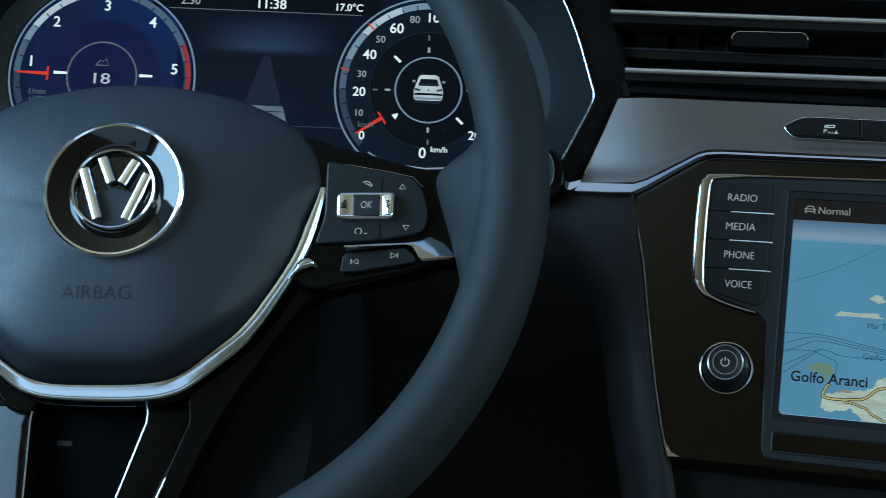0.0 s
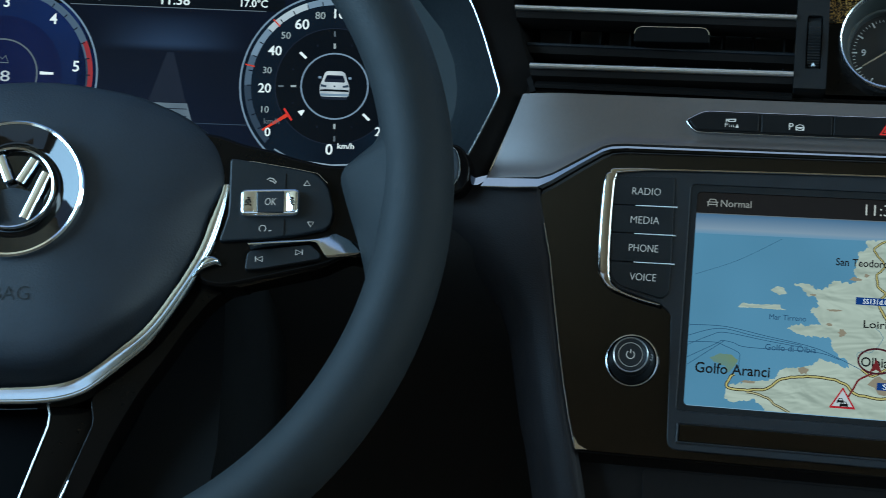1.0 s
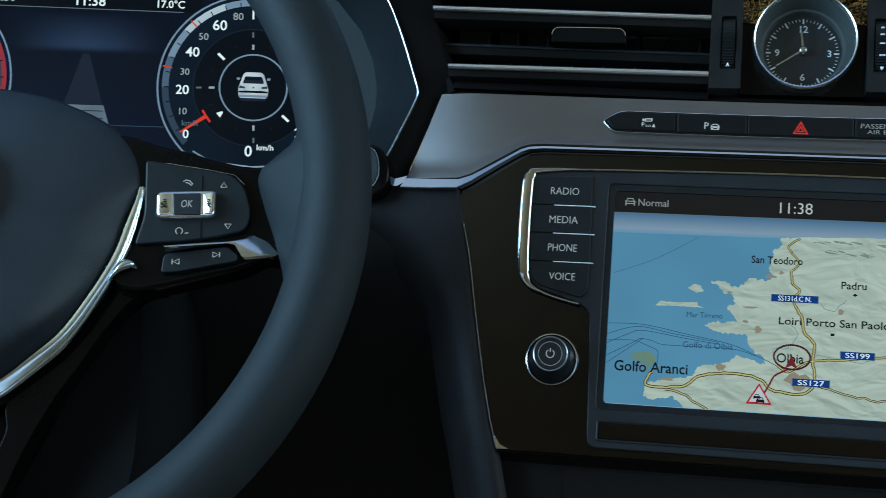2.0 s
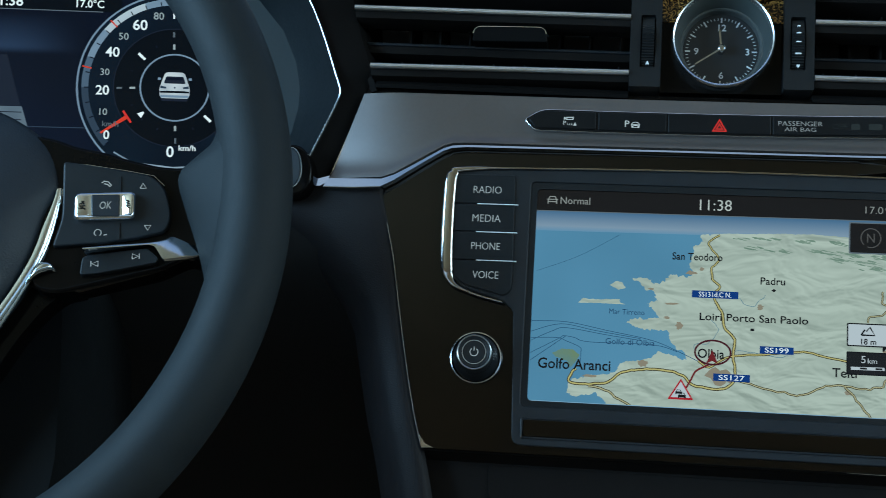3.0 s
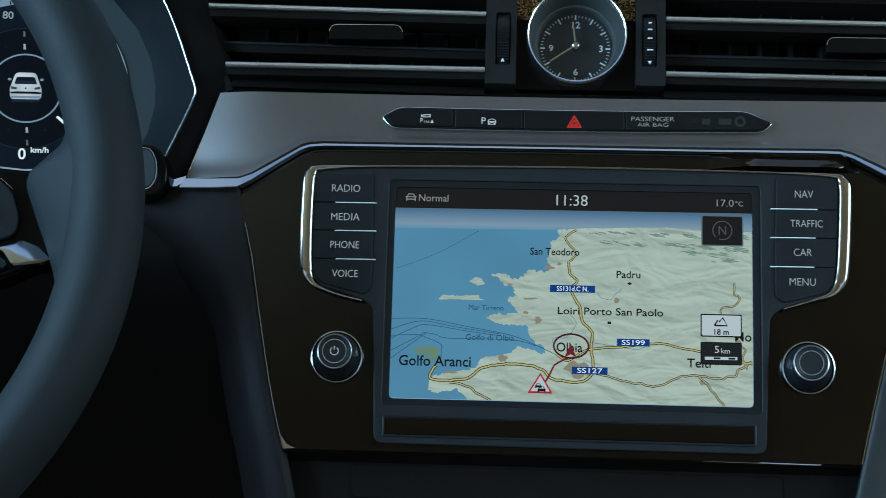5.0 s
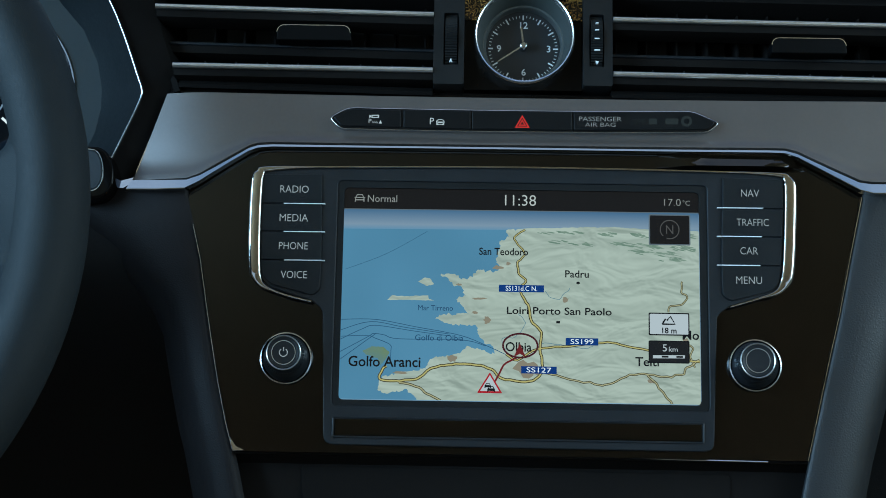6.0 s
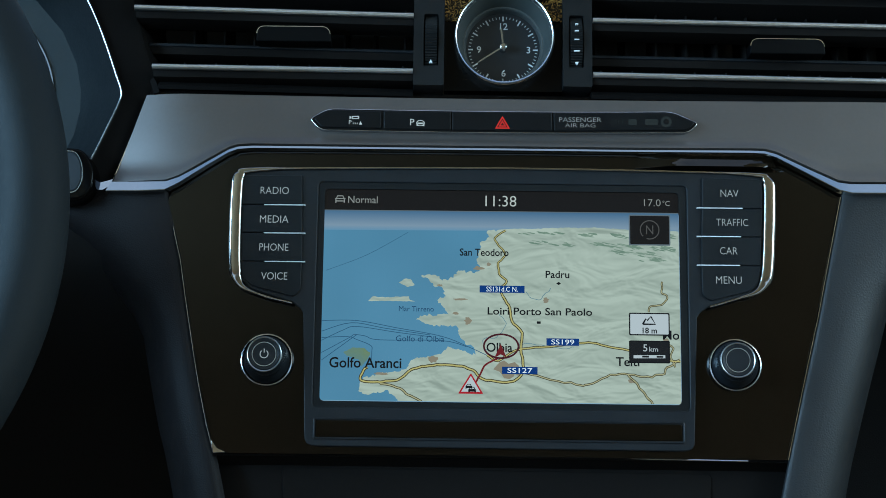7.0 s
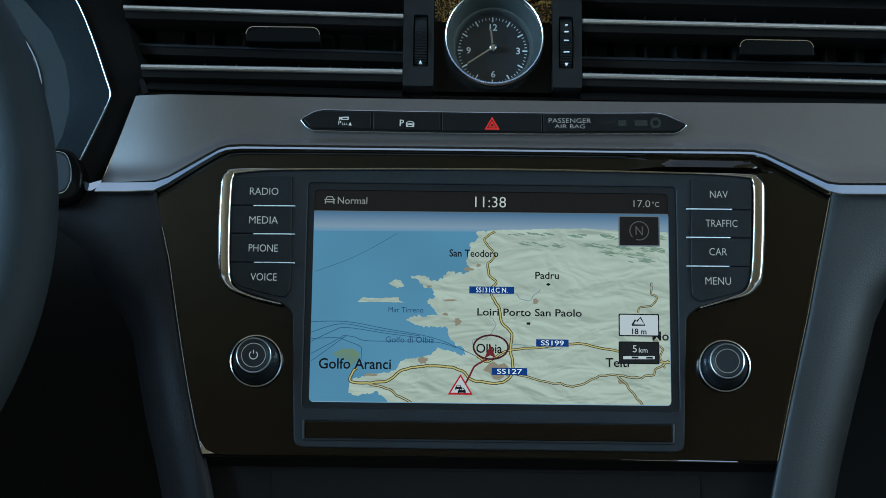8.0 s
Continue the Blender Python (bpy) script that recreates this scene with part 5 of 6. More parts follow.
dlay("compass_arrow", [(S[0] + q * c - h * s, S[1] + q * s + h * c) for q, h in ((0.0218, -0.0004), (0.0250, -0.0017), (0.0250, 0.0017), (0.0218, 0.0004))], 7, WHITE, "white compass arrow")
dline("cover_edge", arc(*S, 0.0541, 42, -12, 24), 0.0008, 5, SHADES[2])
dlay("inner_disc", arc(*S, 0.0330, 0, 354, 59), 2, BLACKD)
dline("compass_edge", arc(*S, 0.0332, 0, 360, 60), 0.0005, 4, LANE)
dline("inner_ring", arc(*S, 0.0187, 0, 360, 60), 0.0009, 5, SHADES[2])
for i in range(16):
    a = radians(22.5 * i + 2)
    c, s = math.cos(a), math.sin(a)
    r0, r1, h, m = (0.0215, 0.0245, 0.0006, LABEL) if i % 4 == 0 else (0.0225, 0.0275, 0.0007, WHITE) if i in (6, 14) else (0.0245, 0.0258, 0.0004, LANE)
    dlay("compass_mark", [(S[0] + q * c - e * s, S[1] + q * s + e * c) for q, e in ((r0, -h), (r1, -h), (r1, h), (r0, h))], 6, m)
for i in range(4):
    a = radians(90 * i + 2)
    c, s = math.cos(a), math.sin(a)
    dlay("compass_mark", [(S[0] + q * c - e * s, S[1] + q * s + e * c) for q, e in ((0.0285, -0.0005), (0.0315, -0.0005), (0.0315, 0.0005), (0.0285, 0.0005))], 6, GREY)
for t, cu, cv, h in (("0", -36.2, -28.0, 5.0), ("10", -38.2, -15.2, 3.8), ("20", -39.0, -3.0, 5.4), ("30", -38.0, 7.2, 3.8), ("40", -34.2, 18.6, 5.6), ("50", -28.4, 27.6, 4.0), ("60", -19.6, 34.4, 6.0), ("80", -9.6, 39.8, 4.2), ("100", 3.2, 41.2, 5.6), ("20", 27.0, -25.6, 5.2)):
    dtext(t, cu, cv, h, material=WHITE if t in ("0", "20", "40", "60", "100") else LABEL)
dtext("km/h", -34.2, -21.8, 3.2, 8.6, GREY)
needle(*S, 214, 0.0310, 0.0475)
dtext("0", -1.6, -36.6, 6.2)
dtext("km/h", 7.6, -34.4, 3.2, 9.2)
dline("speed_line", [(-0.032, -0.0375), (-0.022, -0.0432), (0.0, -0.0455), (0.022, -0.0440)], 0.0009, 9, BAND)
dlay("car_figure", rounded(mm([(-7.2, -6.6), (7.2, -6.6), (8.1, -5.4), (8.3, -1.0), (7.3, 2.0), (5.6, 7.1), (4.2, 8.1), (-4.2, 8.1), (-5.6, 7.1), (-7.3, 2.0), (-8.3, -1.0), (-8.1, -5.4)]), 0.0010), 6, FIGWHITE, "small white car figure")
dlay("car_window", rounded(mm([(-6.0, 1.7), (6.0, 1.7), (4.7, 5.7), (-4.7, 5.7)]), 0.0009), 8, LANE)
dlay("car_window_sheen", mm([(-4.6, 3.6), (4.6, 3.6), (4.4, 5.0), (-4.4, 5.0)]), 9, NAVY)
dlay("car_gap", rounded(mm([(-8.0, -3.6), (8.0, -3.6), (8.0, -2.7), (4.6, -2.4), (-4.6, -2.4), (-8.0, -2.7)]), 0.0003), 8, BLACKD)
dlay("car_bumper", mm([(-7.7, -6.2), (7.7, -6.2), (7.9, -4.9), (-7.9, -4.9)]), 8, SHADES[2])
dlay("car_mark", arc(0.0, -0.0006, 0.0005, 0, 330, 11), 8, SHADES[0])
dlay("car_shadow", rounded(mm([(-7.0, -8.2), (7.0, -8.2), (7.4, -6.7), (-7.4, -6.7)]), 0.0006), 5, LANE)
for a in (-9.3, 7.5):
    dlay("car_mirror", rounded(mm([(a, 3.6), (a + 1.8, 3.6), (a + 1.8, 5.0), (a, 5.0)]), 0.0005), 6, SHADES[2])
for m in (-1, 1):
    dlay("tail_lamp", mm([(m * 7.8, -1.0), (m * 4.7, -1.3), (m * 4.5, -0.3), (m * 7.6, 0.4)][::m]), 10, SHADES[0])
dlay("centre_panel", rounded(mm([(-144, 40.6), (-48, 40.6), (-48, -34), (-144, -34)]), 0.004), 1, NAVY)
dlay("haze", mm([(-139, 15.6), (-47, 15.6), (-47, 40.4), (-139, 40.4)]), 2, HAZE, "faint blue glow over the lane picture")
dlay("top_bar", mm([(-160, 41.4), (-30, 41.0), (-30, 61), (-160, 61)]), 2, BLACKD)
dline("top_line", mm([(-150, 41.4), (-40, 41.0)]), 0.0005, 4, GREY)
dtext("2:30", -138.0, 46.2, 5.0, 11.0, LABEL)
dtext("11:38", -91.2, 45.6, 5.6, 16.0)
dtext("17.0\u00b0C", -47.0, 45.4, 4.6, 15.0)
dlay("lane_far", mm([(-103.6, -13.2), (-82.4, -13.2), (-90.6, 15.5), (-94.4, 15.5)]), 4, LANE, "lane picture")
dlay("lane_near", mm([(-104.2, -13.4), (-81.8, -13.4), (-76.0, -32), (-110.0, -32)]), 4, LANEL, "lane picture")
for v in (-16.4, -20.6, -25.0):
    dlay("lane_bar", mm([(-104, v), (-82, v), (-81.6, v - 0.5), (-104.4, v - 0.5)]), 6, LANE)
dline("low_line", mm([(-140, -24.5), (-48, -24.5)]), 0.0005, 4, SHADES[0])

# the hood: lining from the display out to its chrome edge
right = mm([(52, 70, 55), (62, 52, 57), (72.5, 34.4, 59), (79.8, 15.4, 62.1), (86.2, -6, 65), (88.6, -15.4, 66.4), (86.6, -22, 66), (81, -34, 65.4), (74, -48.2, 64.8), (66, -62, 64)])
inner = [(0.0680 * math.cos(radians(a)), 0.0680 * math.sin(radians(a)), -0.003) for a in (70, 48, 30, 14, 2, -8, -20, -32, -46, -60)]
mirror = lambda row: [(-0.186 - u, v, w) for u, v, w in row]
for name, a, b in (("hood_lining", inner, right), ("hood_lining", mirror(inner), mirror(right))):
    rows = [[tuple(Vector(p) * (1 - t) + Vector(q) * t) for p, q in zip(a, b)] for t in (0, 0.35, 0.7, 1.0)]
    part(name, skin(rows, 0.001), HOOD, cluster, "dark blue-grey hood lining", 60)
    part("hood_edge", sweep(smooth_path([b[0], b[1], b[2], b[3], b[4], b[5], b[6], b[7], b[8], b[9]], 4), 0.00042, 0.0007, n=8), DULL, cluster, "thin chrome hood edge")
part("hood_roof", skin([[(u, 0.069 + 0.02 * w / 0.06, w) for u in (-0.27, -0.24, -0.093, 0.02, 0.054)] for w in (0.0, 0.03, 0.058)] + [[(u, 0.115, 0.05) for u in (-0.27, -0.24, -0.093, 0.02, 0.054)]], 0.004), SOFT, cluster, "soft black hood roof", 60)
part("hood_floor", skin([[(u, -0.066 - 0.05 * w, w) for u in (-0.25, -0.093, 0.03)] for w in (0.0, 0.03, 0.062)], 0.004), HOOD, cluster, "dark hood floor", 60)
to_cluster = CLUSTER.inverted() @ DASH
cheek_in = [V(*p) for p in right[1:]]
cheek_out = [to_cluster @ V(*p) for p in mm([(-190.5, 168, -4.6), (-188.6, 149, -4.6), (-182, 128, -5), (-176.2, 111, -6), (-179.0, 102.0, -9), (-183.6, 88, -8), (-189, 72, -8), (-195.4, 54, -8), (-199, 44, -8)])]
bm = bmesh.new()
rows = [[bm.verts.new(p + (Vector((0, 0.002, 0)))) for p in cheek_in], [bm.verts.new(p) for p in cheek_out]]
for i in range(len(cheek_in) - 1):
    bm.faces.new((rows[0][i], rows[0][i + 1], rows[1][i + 1], rows[1][i]))
bmesh.ops.solidify(bm, geom=bm.faces[:], thickness=-0.002)
part("hood_cheek", bm, VENT, cluster, "black cheek beside the hood", 60)

# ---- stalk ----
stalk = thing("wiper_stalk", "black steering column stalk with a chrome-rimmed end", "stalk", DASH, (-0.208, 0.055, 0.0))
stalk_line = rounded(mm([(-220, 69.6), (-206, 69.2), (-200.6, 60), (-200.4, 50), (-205, 43.4), (-220, 42.5)]), [0.002, 0.006, 0.005, 0.005, 0.006, 0.002])
part("end_cap", plate(stalk_line, -0.012, 0.010, 0.0036, seg=5), GLOSS, stalk, "gloss black end")
part("end_face", plate([(-0.213 + (u + 0.213) * 0.56, 0.0572 + (v - 0.0562) * 0.76) for u, v in stalk_line], 0.008, 0.0108, 0.0006), SATIN, stalk)
part("chrome_ring", sweep([(-0.213 + (u + 0.213) * 0.59, 0.0572 + (v - 0.0562) * 0.79, 0.0102) for u, v in stalk_line[2:-2]], 0.00035, 0.0006, n=6), DULL, stalk, "thin chrome line")
part("lever", sweep(mm([(-216, 56, -2), (-250, 52, -10), (-300, 40, -10), (-340, 20, 0)]), 0.011, 0.009, n=16), SATIN, stalk, "black lever")

# ---- steering wheel ----
HU, HV = -0.0075, 0.0035
wheel = thing("steering_wheel", "black leather three-spoke steering wheel with gloss and chrome accents", "steering wheel", WHEEL, (HU, HV, -0.03))
ring = []
for i in range(144):
    a = 2 * math.pi * i / 144
    grip = math.exp(-((math.degrees(a) + 180) % 180 - 90) ** 2 / 3500)
    ring.append((HU + (0.1769 + 0.0008 * grip) * math.cos(a), HV + 0.0035 + 0.1769 * math.sin(a), 0.005))
part("rim", sweep(ring, 0.0157, 0.0158, closed=True, n=48, power=1.85), LEATHER, wheel, "thick smooth black leather rim", 60)
flip = lambda pts: [(2 * HU - u, v) for u, v in reversed(pts)]
pad_right = mm([(-7.5, 57.8), (9.7, 56.8), (36.4, 51.8), (52, 46.2), (63.2, 41.0), (75.3, 32.4), (81.0, 23.6), (83.6, 13.0), (83.2, 2.5), (79.0, -15.4), (72.0, -31.0), (60.8, -49.4), (51.6, -61.4), (42.2, -69.8), (28.4, -80.8), (20.0, -85.2), (8.5, -87.6), (-9.5, -88.2)])
pad_axis = lambda v: HU - 0.0045 * max(0.0, min(1.0, (-0.020 - v) / 0.050))
pad_line = pad_right + [(2 * pad_axis(v) - u, v) for u, v in reversed(pad_right[1:-1])]


def inset(outline, k, cu, cv):
    return [(cu + (u - cu) * k, cv + (v - cv) * k) for u, v in outline]


def domed(outline, cu, cv, levels):
    """Stacked shrunken outlines of (scale, depth), closed at the top."""
    bm = bmesh.new()
    rings = [[bm.verts.new(V(u, v, w)) for u, v in inset(outline, k, cu, cv)] for k, w in levels]
    n = len(outline)
    for a, b in zip(rings, rings[1:]):
        for i in range(n):
            bm.faces.new((a[i], a[(i + 1) % n], b[(i + 1) % n], b[i]))
    bm.faces.new(rings[-1])
    return bm


fine_pad = smooth_path([(u, v) for u, v in pad_line] + [pad_line[0]], 3)[:-1]
def tucked(u, v):
    """The cover's soft edge draws back from the chrome towards its foot."""
    s = max(0.0, min(1.0, (-0.025 - v) / 0.062))
    s = s * s * (3 - 2 * s)
    return (u + (HU - u) * 0.006 * s, v + 0.0044 * s)


def raised(u, v):
    """The cover's upper edge stands a little higher than its chrome line."""
    k = max(0.0, min(1.0, (v - 0.015) / 0.035))
    return (u, v + 0.0034 * k)


soft_pad = [raised(*tucked(u, v)) for u, v in fine_pad]
def cover_mesh():
    """The soft cover: domed, with a flatter face and a steep, down-turned foot."""
    bm = bmesh.new()
    side = ((0.985, -0.040), (0.985, -0.0265), (0.965, -0.0222), (0.93, -0.0186), (0.90, -0.0164), (0.87, -0.0146), (0.82, -0.0120), (0.74, -0.0088), (0.64, -0.0060), (0.52, -0.0036), (0.40, -0.0018), (0.30, -0.0009), (0.15, -0.0003))
    foot = (-0.040, -0.0270, -0.0225, -0.0135, -0.0085, -0.0055, -0.0034, -0.0018, -0.0008, 0.0001, 0.0004, 0.0002, -0.0001)
    crown = (-0.040, -0.0200, -0.0180, -0.0158, -0.0146, -0.0136, -0.0120, -0.0096, -0.0072, -0.0046, -0.0025, -0.0013, -0.0004)
    rings = []
    for i, ((k, w), f, c) in enumerate(zip(side, foot, crown)):
        ring = []
        for a, b in soft_pad:
            s = max(0.0, min(1.0, (-0.030 - b) / 0.045))
            h = max(0.0, min(1.0, (b + 0.004) / 0.016))
            s, h = s * s * (3 - 2 * s), h * h * (3 - 2 * h)
            u, v = inset([(a, b)], k + (0.017 * h if i < 2 else 0.012 * h if i == 2 else 0.006 * h if i == 3 else 0.0), HU, -0.010)[0]
            ring.append(bm.verts.new(V(u, v, w + (f - w) * s + (c - w) * h)))
        rings.append(ring)
    n = len(soft_pad)
    for a, b in zip(rings, rings[1:]):
        for i in range(n):
            bm.faces.new((a[i], a[(i + 1) % n], b[(i + 1) % n], b[i]))
    bm.faces.new(rings[-1])
    return bm


pad = part("airbag_cover", cover_mesh(), PAD, wheel, "grained black airbag cover", 60)
start = max(range(len(fine_pad)), key=lambda i: fine_pad[i][1] < 0.013 and fine_pad[i - 1][1] >= 0.013)
loop = [fine_pad[(start + i) % len(fine_pad)] for i in range(len(fine_pad))]
loop = [p for p in loop if p[1] < 0.013]
def band_width(v):
    """The chrome band on the passenger's side: broad along the flank, slimmer towards its tip and its foot."""
    return max(0.25, min(1.0, (0.016 - v) / 0.024)) * (1.0 - 0.50 * max(0.0, min(1.0, (-0.045 - v) / 0.035)))



def band_inset(u, v):
    """How far the band reaches in under the cover; the driver's side is slimmer."""
    k = max(0.0, min(1.0, (u - HU + 0.035) / 0.055))
    k = k * k * (3 - 2 * k)
    slim = 0.014 * max(0.0, min(1.0, (0.022 - v) / 0.065))
    return 0.9935 - slim - (0.046 * band_width(v) - slim) * k


inner_loop = [inset([tucked(u, v)], band_inset(u, v), HU, -0.010)[0] for u, v in loop]
gap = [math.hypot(a[0] - b[0], a[1] - b[1]) for a, b in zip(loop, inner_loop)]
mixed = lambda k: [(a[0] + (b[0] - a[0]) * k, a[1] + (b[1] - a[1]) * k) for a, b in zip(inner_loop, loop)]


def band_depth(v, flank, foot):
    """The band is rounded along the flank and flatter at the foot."""
    k = max(0.0, min(1.0, (-0.052 - v) / 0.024))
    k = k * k * (3 - 2 * k)
    return flank + (foot - flank) * k


BAND = ((0, 0, 0), (0.15, 0.03, 0), (0.30, 0.06, -0.03), (0.45, 0.04, -0.06), (0.60, -0.02, -0.094), (0.72, -0.08, -0.122), (0.78, -0.115, -0.137), (0.80, -0.25, -0.22), (0.84, -0.25, -0.22),
        (0.86, -0.15, -0.15), (0.93, -0.18, -0.166), (1.0, -0.22, -0.19), (1.07, -0.30, -0.25), (1.12, -0.5, -0.45))
part("chrome_surround", skin([[(u, v, -0.0200 + 0.0045 * max(0.0, min(1.0, (v + 0.080) / 0.05)) + g * band_depth(v, f, h)) for (u, v), g in zip(mixed(k), gap)] for k, f, h in BAND], 0.001), SURROUND, wheel, "chrome band under the cover", 50)
part("surround_line", sweep([(u, v, -0.0270) for u, v in inset(loop, 1.022, HU, -0.010) if -0.075 < u < 0.004 and v < -0.03], 0.0005, 0.0009, n=8), CHROME, wheel, "thin chrome line")
part("lower_strip", domed([(u, v) for u, v in fine_pad], HU, -0.010, [(1.03, -0.046), (1.03, -0.036), (1.016, -0.031), (0.98, -0.030), (0.9, -0.030)]), GLOSS, wheel, "gloss black edge")
letters = lettering("AIRBAG", -0.0116, -0.0449, 0.0, 0.0060, 0.0300, 0.0, bold=-0.012)
cover = cover_mesh()
tree = bvhtree.BVHTree.FromBMesh(cover)
for x in letters.verts:
    spot = tree.ray_cast(Vector((x.co.x, -0.1, x.co.z)), Vector((0, 1, 0)))[0]
    x.co.y = spot.y - 0.00025
cover.free()
part("lettering", letters, BLOCK, wheel, "embossed black lettering")
EU, EV = -0.0072, 0.0017
BADGE_BARS = ((-6.2, 14.4, -1.2, 2.8), (9.0, 13.0, 3.4, 2.4), (-14.0, 9.2, -6.0, -14.0), (14.6, 6.8, 6.4, -14.2))
emblem = part("emblem", lathe([(0.0300, -0.004), (0.0300, 0.0034), (0.0294, 0.0034), (0.0270, 0.0025), (0.0245, 0.00165), (0.0220, 0.00083), (0.0197, 0.0001), (0.0192, -0.0004), (0.0, -0.0006)], EU, EV, 96), BADGE, wheel, "round black badge")
part("emblem_ring", lathe([(0.0296, 0.000), (0.0316, -0.001), (0.0313, 0.0030), (0.0305, 0.0038), (0.0296, 0.0034)], EU, EV, 96), CHROME, emblem, "chrome badge ring")
part("inner_ring", lathe([(0.0168, -0.003), (0.0170, 0.0022), (0.0176, 0.0036), (0.0184, 0.0040), (0.0190, 0.0032), (0.0193, -0.003)], EU, EV, 96), CHROME, emblem, "chrome inner ring")
for u0, v0, u1, v1 in BADGE_BARS:
    part("badge_bar", sweep([(EU + u0 / 1000, EV + v0 / 1000, 0.0022), (EU + u1 / 1000, EV + v1 / 1000, 0.0026)], 0.0024, 0.0018, n=16, power=2.6), CHROME, emblem, "plain rounded chrome bar")

# side spokes with their switch pods
spoke_line = mm([(70, 36.5), (79.8, 34.6), (89.7, 30.6), (102.8, 27.6), (113.2, 24.0), (126.2, 20.6), (138, 19.5), (152, 24), (160, 10), (160, -20), (150, -26), (139.6, -22.3), (127.0, -28.2), (94.2, -35.3), (82, -37.6), (74, -36), (66, -26)])
pod_line = rounded(mm([(84.6, 22.4), (95.3, 20.6), (123.5, 15.0), (129.2, 8.5), (131.8, -3.2), (130.0, -11.2), (117, -14.0), (101.7, -15.9), (80.6, -17.2), (84.6, -4)]), [0.002, 0.002, 0.004, 0.003, 0.003, 0.004, 0.003, 0.003, 0.002, 0.004])


def lean(bm, ku, kv, cu, cv):
    """Tip a part about (cu, cv): its depth grows by ku to the right and kv upwards."""
    for x in bm.verts:
        x.co.y -= ku * (x.co.x - cu) + kv * (x.co.z - cv)
    return bm


def side_spoke(mirrored):
    f = (lambda pts: flip(pts)) if mirrored else (lambda pts: pts)
    one = lambda u: 2 * HU - u if mirrored else u
    spoke = part("spoke", plate(f(rounded(spoke_line, 0.003)), -0.036, -0.0185, 0.0022, seg=3), GLOSS, wheel, "gloss black spoke")
    pod = part("switch_pod", plate(f(pod_line), -0.026, -0.0155, 0.0016, seg=3), BUTTON, spoke, "satin black switch pod")
    part("pod_line", sweep([(u, v, -0.0168) for u, v in f(mm([(86, 21.6), (95.3, 20.8), (112, 17.8), (124, 15.2), (128.6, 10.4)]))], 0.00022, 0.0004, n=6), DULL, spoke)
    acc = f(rounded(mm([(94.3, -20.4), (108, -18.2), (121.5, -16.6), (126.4, -15.4), (131.0, -13.0), (141.4, -11.6), (146.0, -21.6), (128.2, -24.8), (124.6, -18.2), (121.5, -17.6), (95, -21.2)]), [0.0004, 0.001, 0.001, 0.001, 0.001, 0.001, 0.001, 0.001, 0.001, 0.0006, 0.0004]))
    part("chrome_accent", lean(plate(acc, -0.024, -0.0150, 0.0007), -0.2 * (-1 if mirrored else 1), -0.42, one(0.128), -0.0190), SURROUND, spoke, "chrome accent")
    part("lower_switch", plate(f(rounded(mm([(92.6, -30.4), (93.6, -22.6), (96, -21.4), (121.4, -18.9), (126.0, -23.6), (125.6, -25.6), (100, -30.0)]), 0.0015)), -0.026, -0.0150, 0.0014, seg=3), BUTTON, spoke, "satin black track switch")
    return spoke


spoke = side_spoke(False)
side_spoke(True)
WP = -0.01535
part("rocker_frame", plate(rounded(mm([(90.0, 6.5), (116.6, 6.7), (116.2, -6.2), (90.0, -6.4)]), 0.003), -0.018, -0.0118, 0.0018, seg=4), CHROME, spoke, "silver rocker switch")
part("rocker_face", lean(plate(rounded(mm([(110.6, 4.9), (115.2, 5.0), (114.9, -4.6), (110.6, -4.7)]), 0.0010), -0.016, -0.0112, 0.0004), 0.30, 0.0, 0.1128, 0.0), CHROME, spoke, "bright rocker face")
part("rocker_face", lean(plate(rounded(mm([(91.4, 4.8), (96.4, 4.9), (96.4, -4.7), (91.4, -4.8)]), 0.0010), -0.016, -0.0113, 0.0004), -0.12, 0.0, 0.0938, 0.0), CHROME, spoke, "bright rocker face")
part("ok_button", plate(rounded(mm([(97.3, 4.9), (109.8, 5.0), (109.7, -5.2), (97.6, -5.0)]), 0.0008), -0.016, -0.0112, 0.0006), SATIN, spoke, "black centre button")
part("lettering", lettering("OK", 0.1037, -0.0001, -0.0111, 0.0034, 0.0050, shear=0.15), LABEL, spoke)
for cu, w in ((0.0938, -0.0104), (0.1129, -0.0104)):
    part("lane_icon", join([ribbon([(cu - 0.0014, -0.0004), (cu - 0.0010, 0.0006), (cu + 0.0008, 0.0006), (cu + 0.0014, -0.0004), (cu - 0.0014, -0.0004)], 0.0004, w), ribbon([(cu - 0.0016, -0.0016), (cu + 0.0002, -0.0012), (cu + 0.0014, -0.0018)], 0.0004, w),
                            ribbon([(cu - 0.0004, 0.0016), (cu + 0.0010, 0.0016)], 0.0005, w)]), VENT, spoke)
for a in (mm([(109.8, 14.6), (109.7, 7.6)]), mm([(109.6, -7.0), (109.4, -14.6)])):
    part("pod_gap", ribbon(a, 0.0005, -0.0153, 0.0003), VENT, spoke)
for cu, cv, s in ((0.1194, 0.0100, 1), (0.1214, -0.0093, -1)):
    part("arrow_icon", ribbon([(cu - 0.0014, cv - s * 0.0010), (cu + 0.0014, cv - s * 0.0010), (cu, cv + s * 0.0013), (cu - 0.0014, cv - s * 0.0010)], 0.0004, WP), LABEL, spoke)
part("phone_icon", ribbon(mm([(101.4, 11.8), (102.6, 12.6), (104.2, 12.2), (105.6, 10.6), (105.0, 10.0), (104.0, 11.0), (102.4, 11.4)]), 0.0005, WP), LABEL, spoke)
part("voice_icon", join([ribbon(arc(0.1000, -0.0113, 0.0015, -60, 240, 14), 0.0004, WP), ribbon(mm([(102.6, -12.4), (104.0, -12.2)]), 0.0005, WP)]), LABEL, spoke)
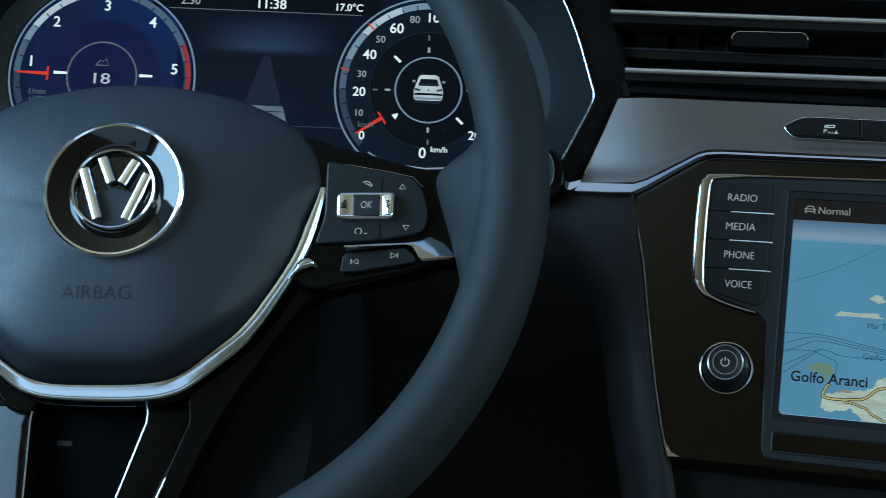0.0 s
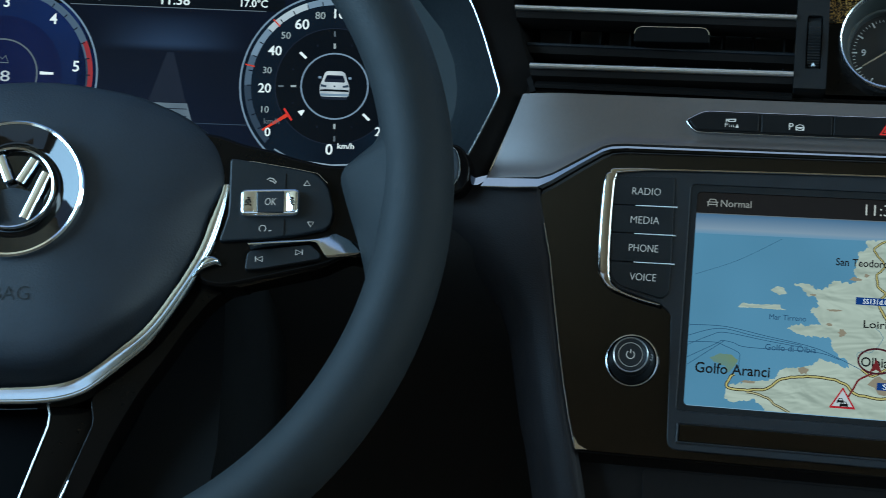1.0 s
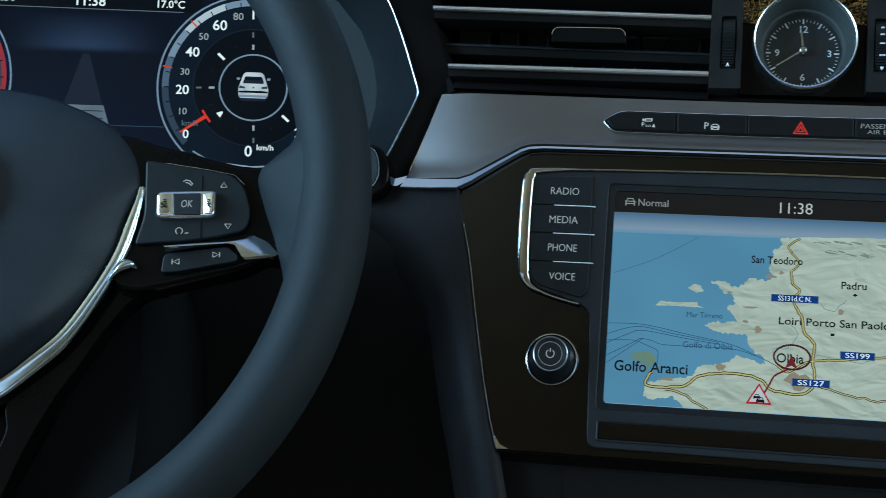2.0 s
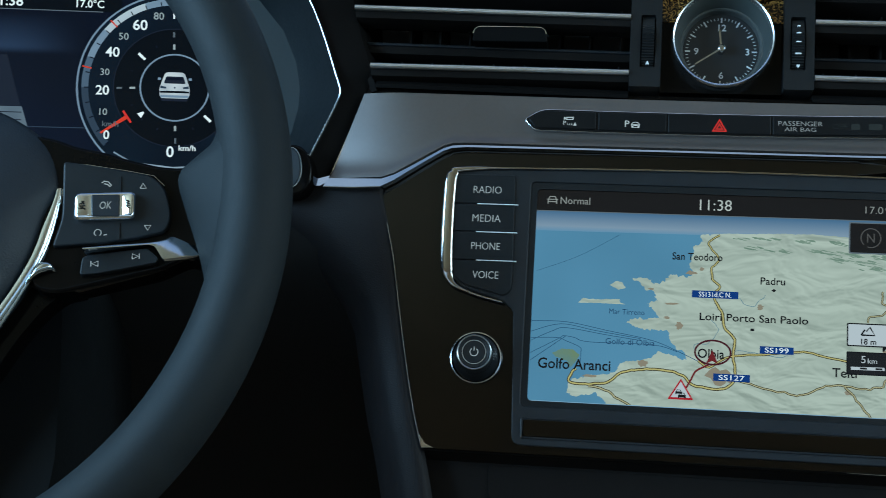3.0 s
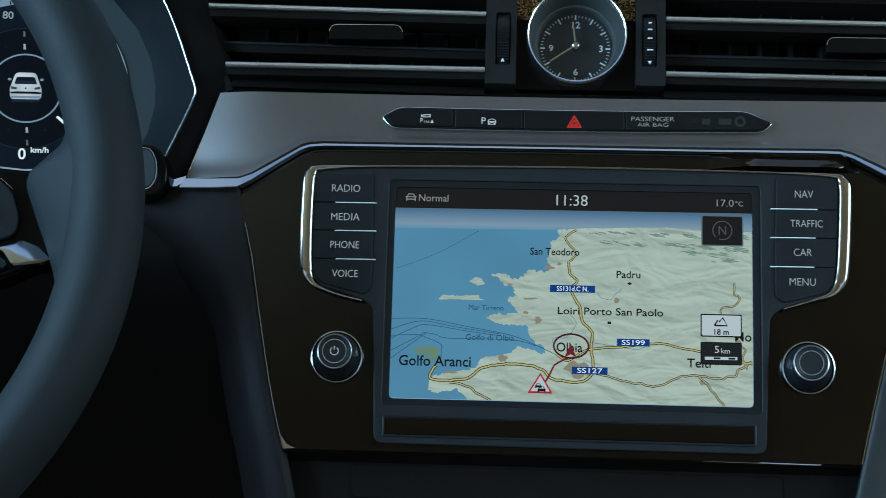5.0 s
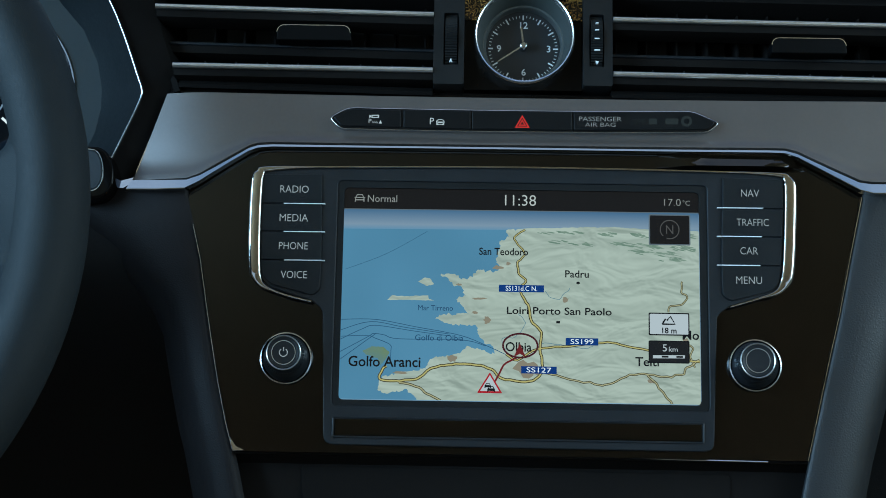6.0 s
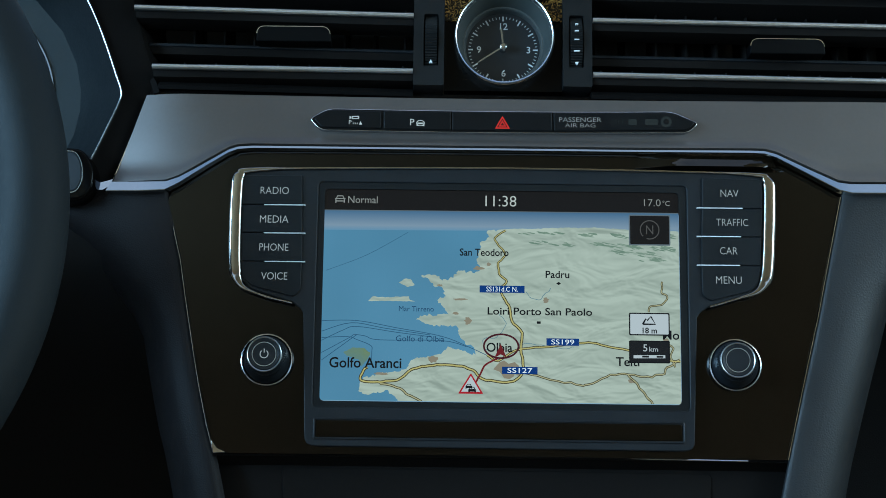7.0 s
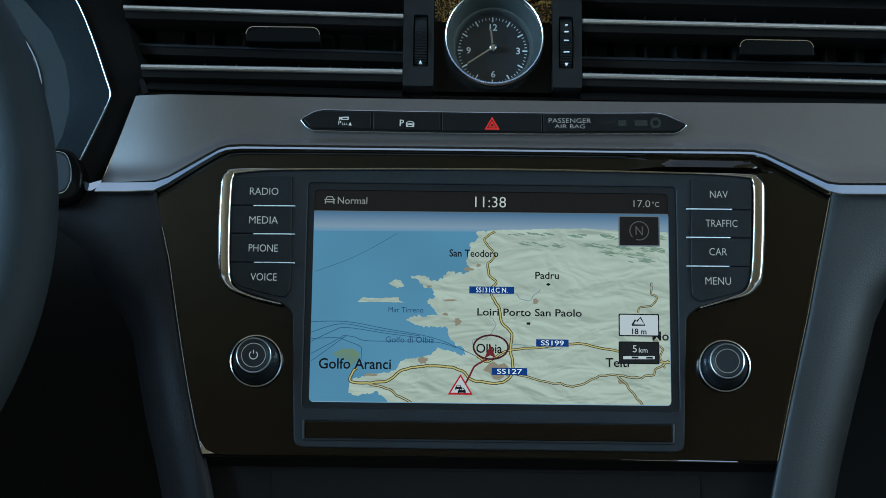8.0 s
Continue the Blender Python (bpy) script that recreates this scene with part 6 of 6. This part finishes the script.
for cu, cv, s in ((0.0990, -0.0256, -1), (0.1164, -0.0226, 1)):
    part("track_icon", join([ribbon([(cu - s * 0.0014, cv - 0.0012), (cu - s * 0.0014, cv + 0.0012), (cu + s * 0.0012, cv), (cu - s * 0.0014, cv - 0.0012)], 0.0004, -0.0148), ribbon([(cu + s * 0.0016, cv - 0.0012), (cu + s * 0.0016, cv + 0.0012)], 0.0004, -0.0148)]), LABEL, spoke)
arm_line = rounded(mm([(70, -26), (80, -28), (94, -33), (84, -35), (76, -41.5), (66, -54), (57, -68), (47.5, -81.5), (40.5, -94), (34, -107), (25, -129), (12, -166), (2, -166), (14, -132), (21, -113), (27.6, -96), (26, -86), (30, -78), (42, -66), (52, -56), (62, -42)]), 0.003)
short_arm = rounded(mm([(74, -22), (88, -30), (94, -35.3), (85, -43), (73, -56.5), (61, -69), (49, -81.5), (39, -92), (29, -94), (26, -86), (30, -78), (42, -66), (52, -56), (62, -42)]), 0.003)
for outline in (arm_line, flip(short_arm)):
    part("side_arm", plate(outline, -0.046, -0.0275, 0.0055, seg=5), GLOSS, wheel, "gloss black arm below the spoke")
# leather thumb rests where the spokes meet the rim
def thumb_rest(side):
    rows = []
    foot = mm([(152.5, 28, 4), (149.0, 24, -4), (139.5, 19, -12), (134.5, 13.6, -14), (137.5, -0.6, -14), (142.0, -16, -14), (145.2, -30, -13), (146.0, -38, -6), (144.6, -46, 2), (141.6, -54, 4)])
    foot = smooth_path(foot, 4)
    for s in (0.0, 0.05, 0.15, 0.35, 0.6, 0.85, 1.0):
        row = []
        for u, v, w in foot:
            a = math.atan2(v - HV - 0.0035, u - HU)
            r = 0.1769 - 0.0157 * 0.56
            tu, tv, tw = HU + r * math.cos(a), HV + 0.0035 + r * math.sin(a), 0.0050 + 0.0160 * 0.72
            row.append((HU + side * (u + (tu - u) * s - HU), v + (tv - v) * s, w + (tw - w) * (s ** 0.8) - (0.003 if s == 0 else 0)))
        rows.append(row)
    part("thumb_rest", skin(rows, 0.002), LEATHER, wheel, "smooth leather thumb rest", 60)


thumb_rest(1)
thumb_rest(-1)
# chrome piece added for the window's highlight on the gloss spoke root
part("spoke_root_highlight", sweep(smooth_path(mm([(70.4, -33.0, -18.4), (73.2, -29.4, -16.8), (76.2, -26.8, -16.2), (79.0, -26.0, -16.8), (80.8, -27.0, -19)]), 4), [0.0003 + 0.0021 * math.sin(math.pi * (i / 16) ** 1.4) for i in range(17)], 0.0024, n=16), SURROUND, spoke, "chrome horn standing in for the spoke root's highlight")

# lower spokes
part("lower_web", plate(rounded(mm([(-62, -70), (48, -70), (40, -92), (22, -128), (10, -168), (-25, -168), (-38, -128), (-58, -92)]), 0.01), -0.060, -0.042, 0.003), WEB, wheel, "matte black lower web")
driver_side = lambda u, v: (-0.0356 - u - 0.22 * max(0.0, -0.095 - v), v)
for pts, m in ((mm([(6.4, -88), (8.2, -95.5), (5.2, -108), (-1.2, -131), (-12, -168), (4, -168), (15.2, -130.3), (21.2, -112.6), (28.8, -95.0), (27, -88)]), GLOSS),):
    for q, ku in ((pts, -0.22), ([driver_side(u, v) for u, v in reversed(pts)], 0.22)):
        part("lower_spoke", lean(plate(q, -0.045, -0.0265, 0.0016, seg=3), ku, -0.12, -0.0178 + (0.012 if ku < 0 else -0.012), -0.09), m, wheel, "dark gloss lower spoke")
edge_a = mm([(6.6, -86, -26.5), (8.2, -92, -26.5), (8.0, -97, -26.5), (5.0, -108, -26.5), (-1.3, -131, -26.5), (-12, -168, -26.5)])
edge_b = mm([(29.2, -94, -26.5), (21.4, -112.6, -26.5), (15.4, -130.3, -26.5), (4, -168, -26.5)])
for e in (edge_a, edge_b):
    part("spoke_edge", lean(sweep(e, 0.0004, 0.0007, n=8), -0.22, -0.12, -0.0058, -0.09), EDGE_METAL, wheel, "thin chrome edge")
    part("spoke_edge", lean(sweep([driver_side(u, v) + (w,) for u, v, w in e], 0.0004, 0.0007, n=8), 0.22, -0.12, -0.0298, -0.09), EDGE_METAL, wheel, "thin chrome edge")
part("small_label", plate(mm([(-35, -103.0), (-28.2, -103.2), (-28.2, -105.6), (-35, -105.4)]), -0.044, -0.0415), BLOCK, wheel, "small satin label")

# steering column behind the wheel
column = thing("steering_column", "black plastic steering column shroud", "steering column", WHEEL, (HU, HV, -0.12))
part("shroud", sweep([(HU, HV - 0.065, -0.062), (HU, HV - 0.070, -0.10), (HU, HV - 0.074, -0.22)], [0.086, 0.098, 0.102], [0.095, 0.105, 0.110], n=32, power=4.0), SHROUD, column)
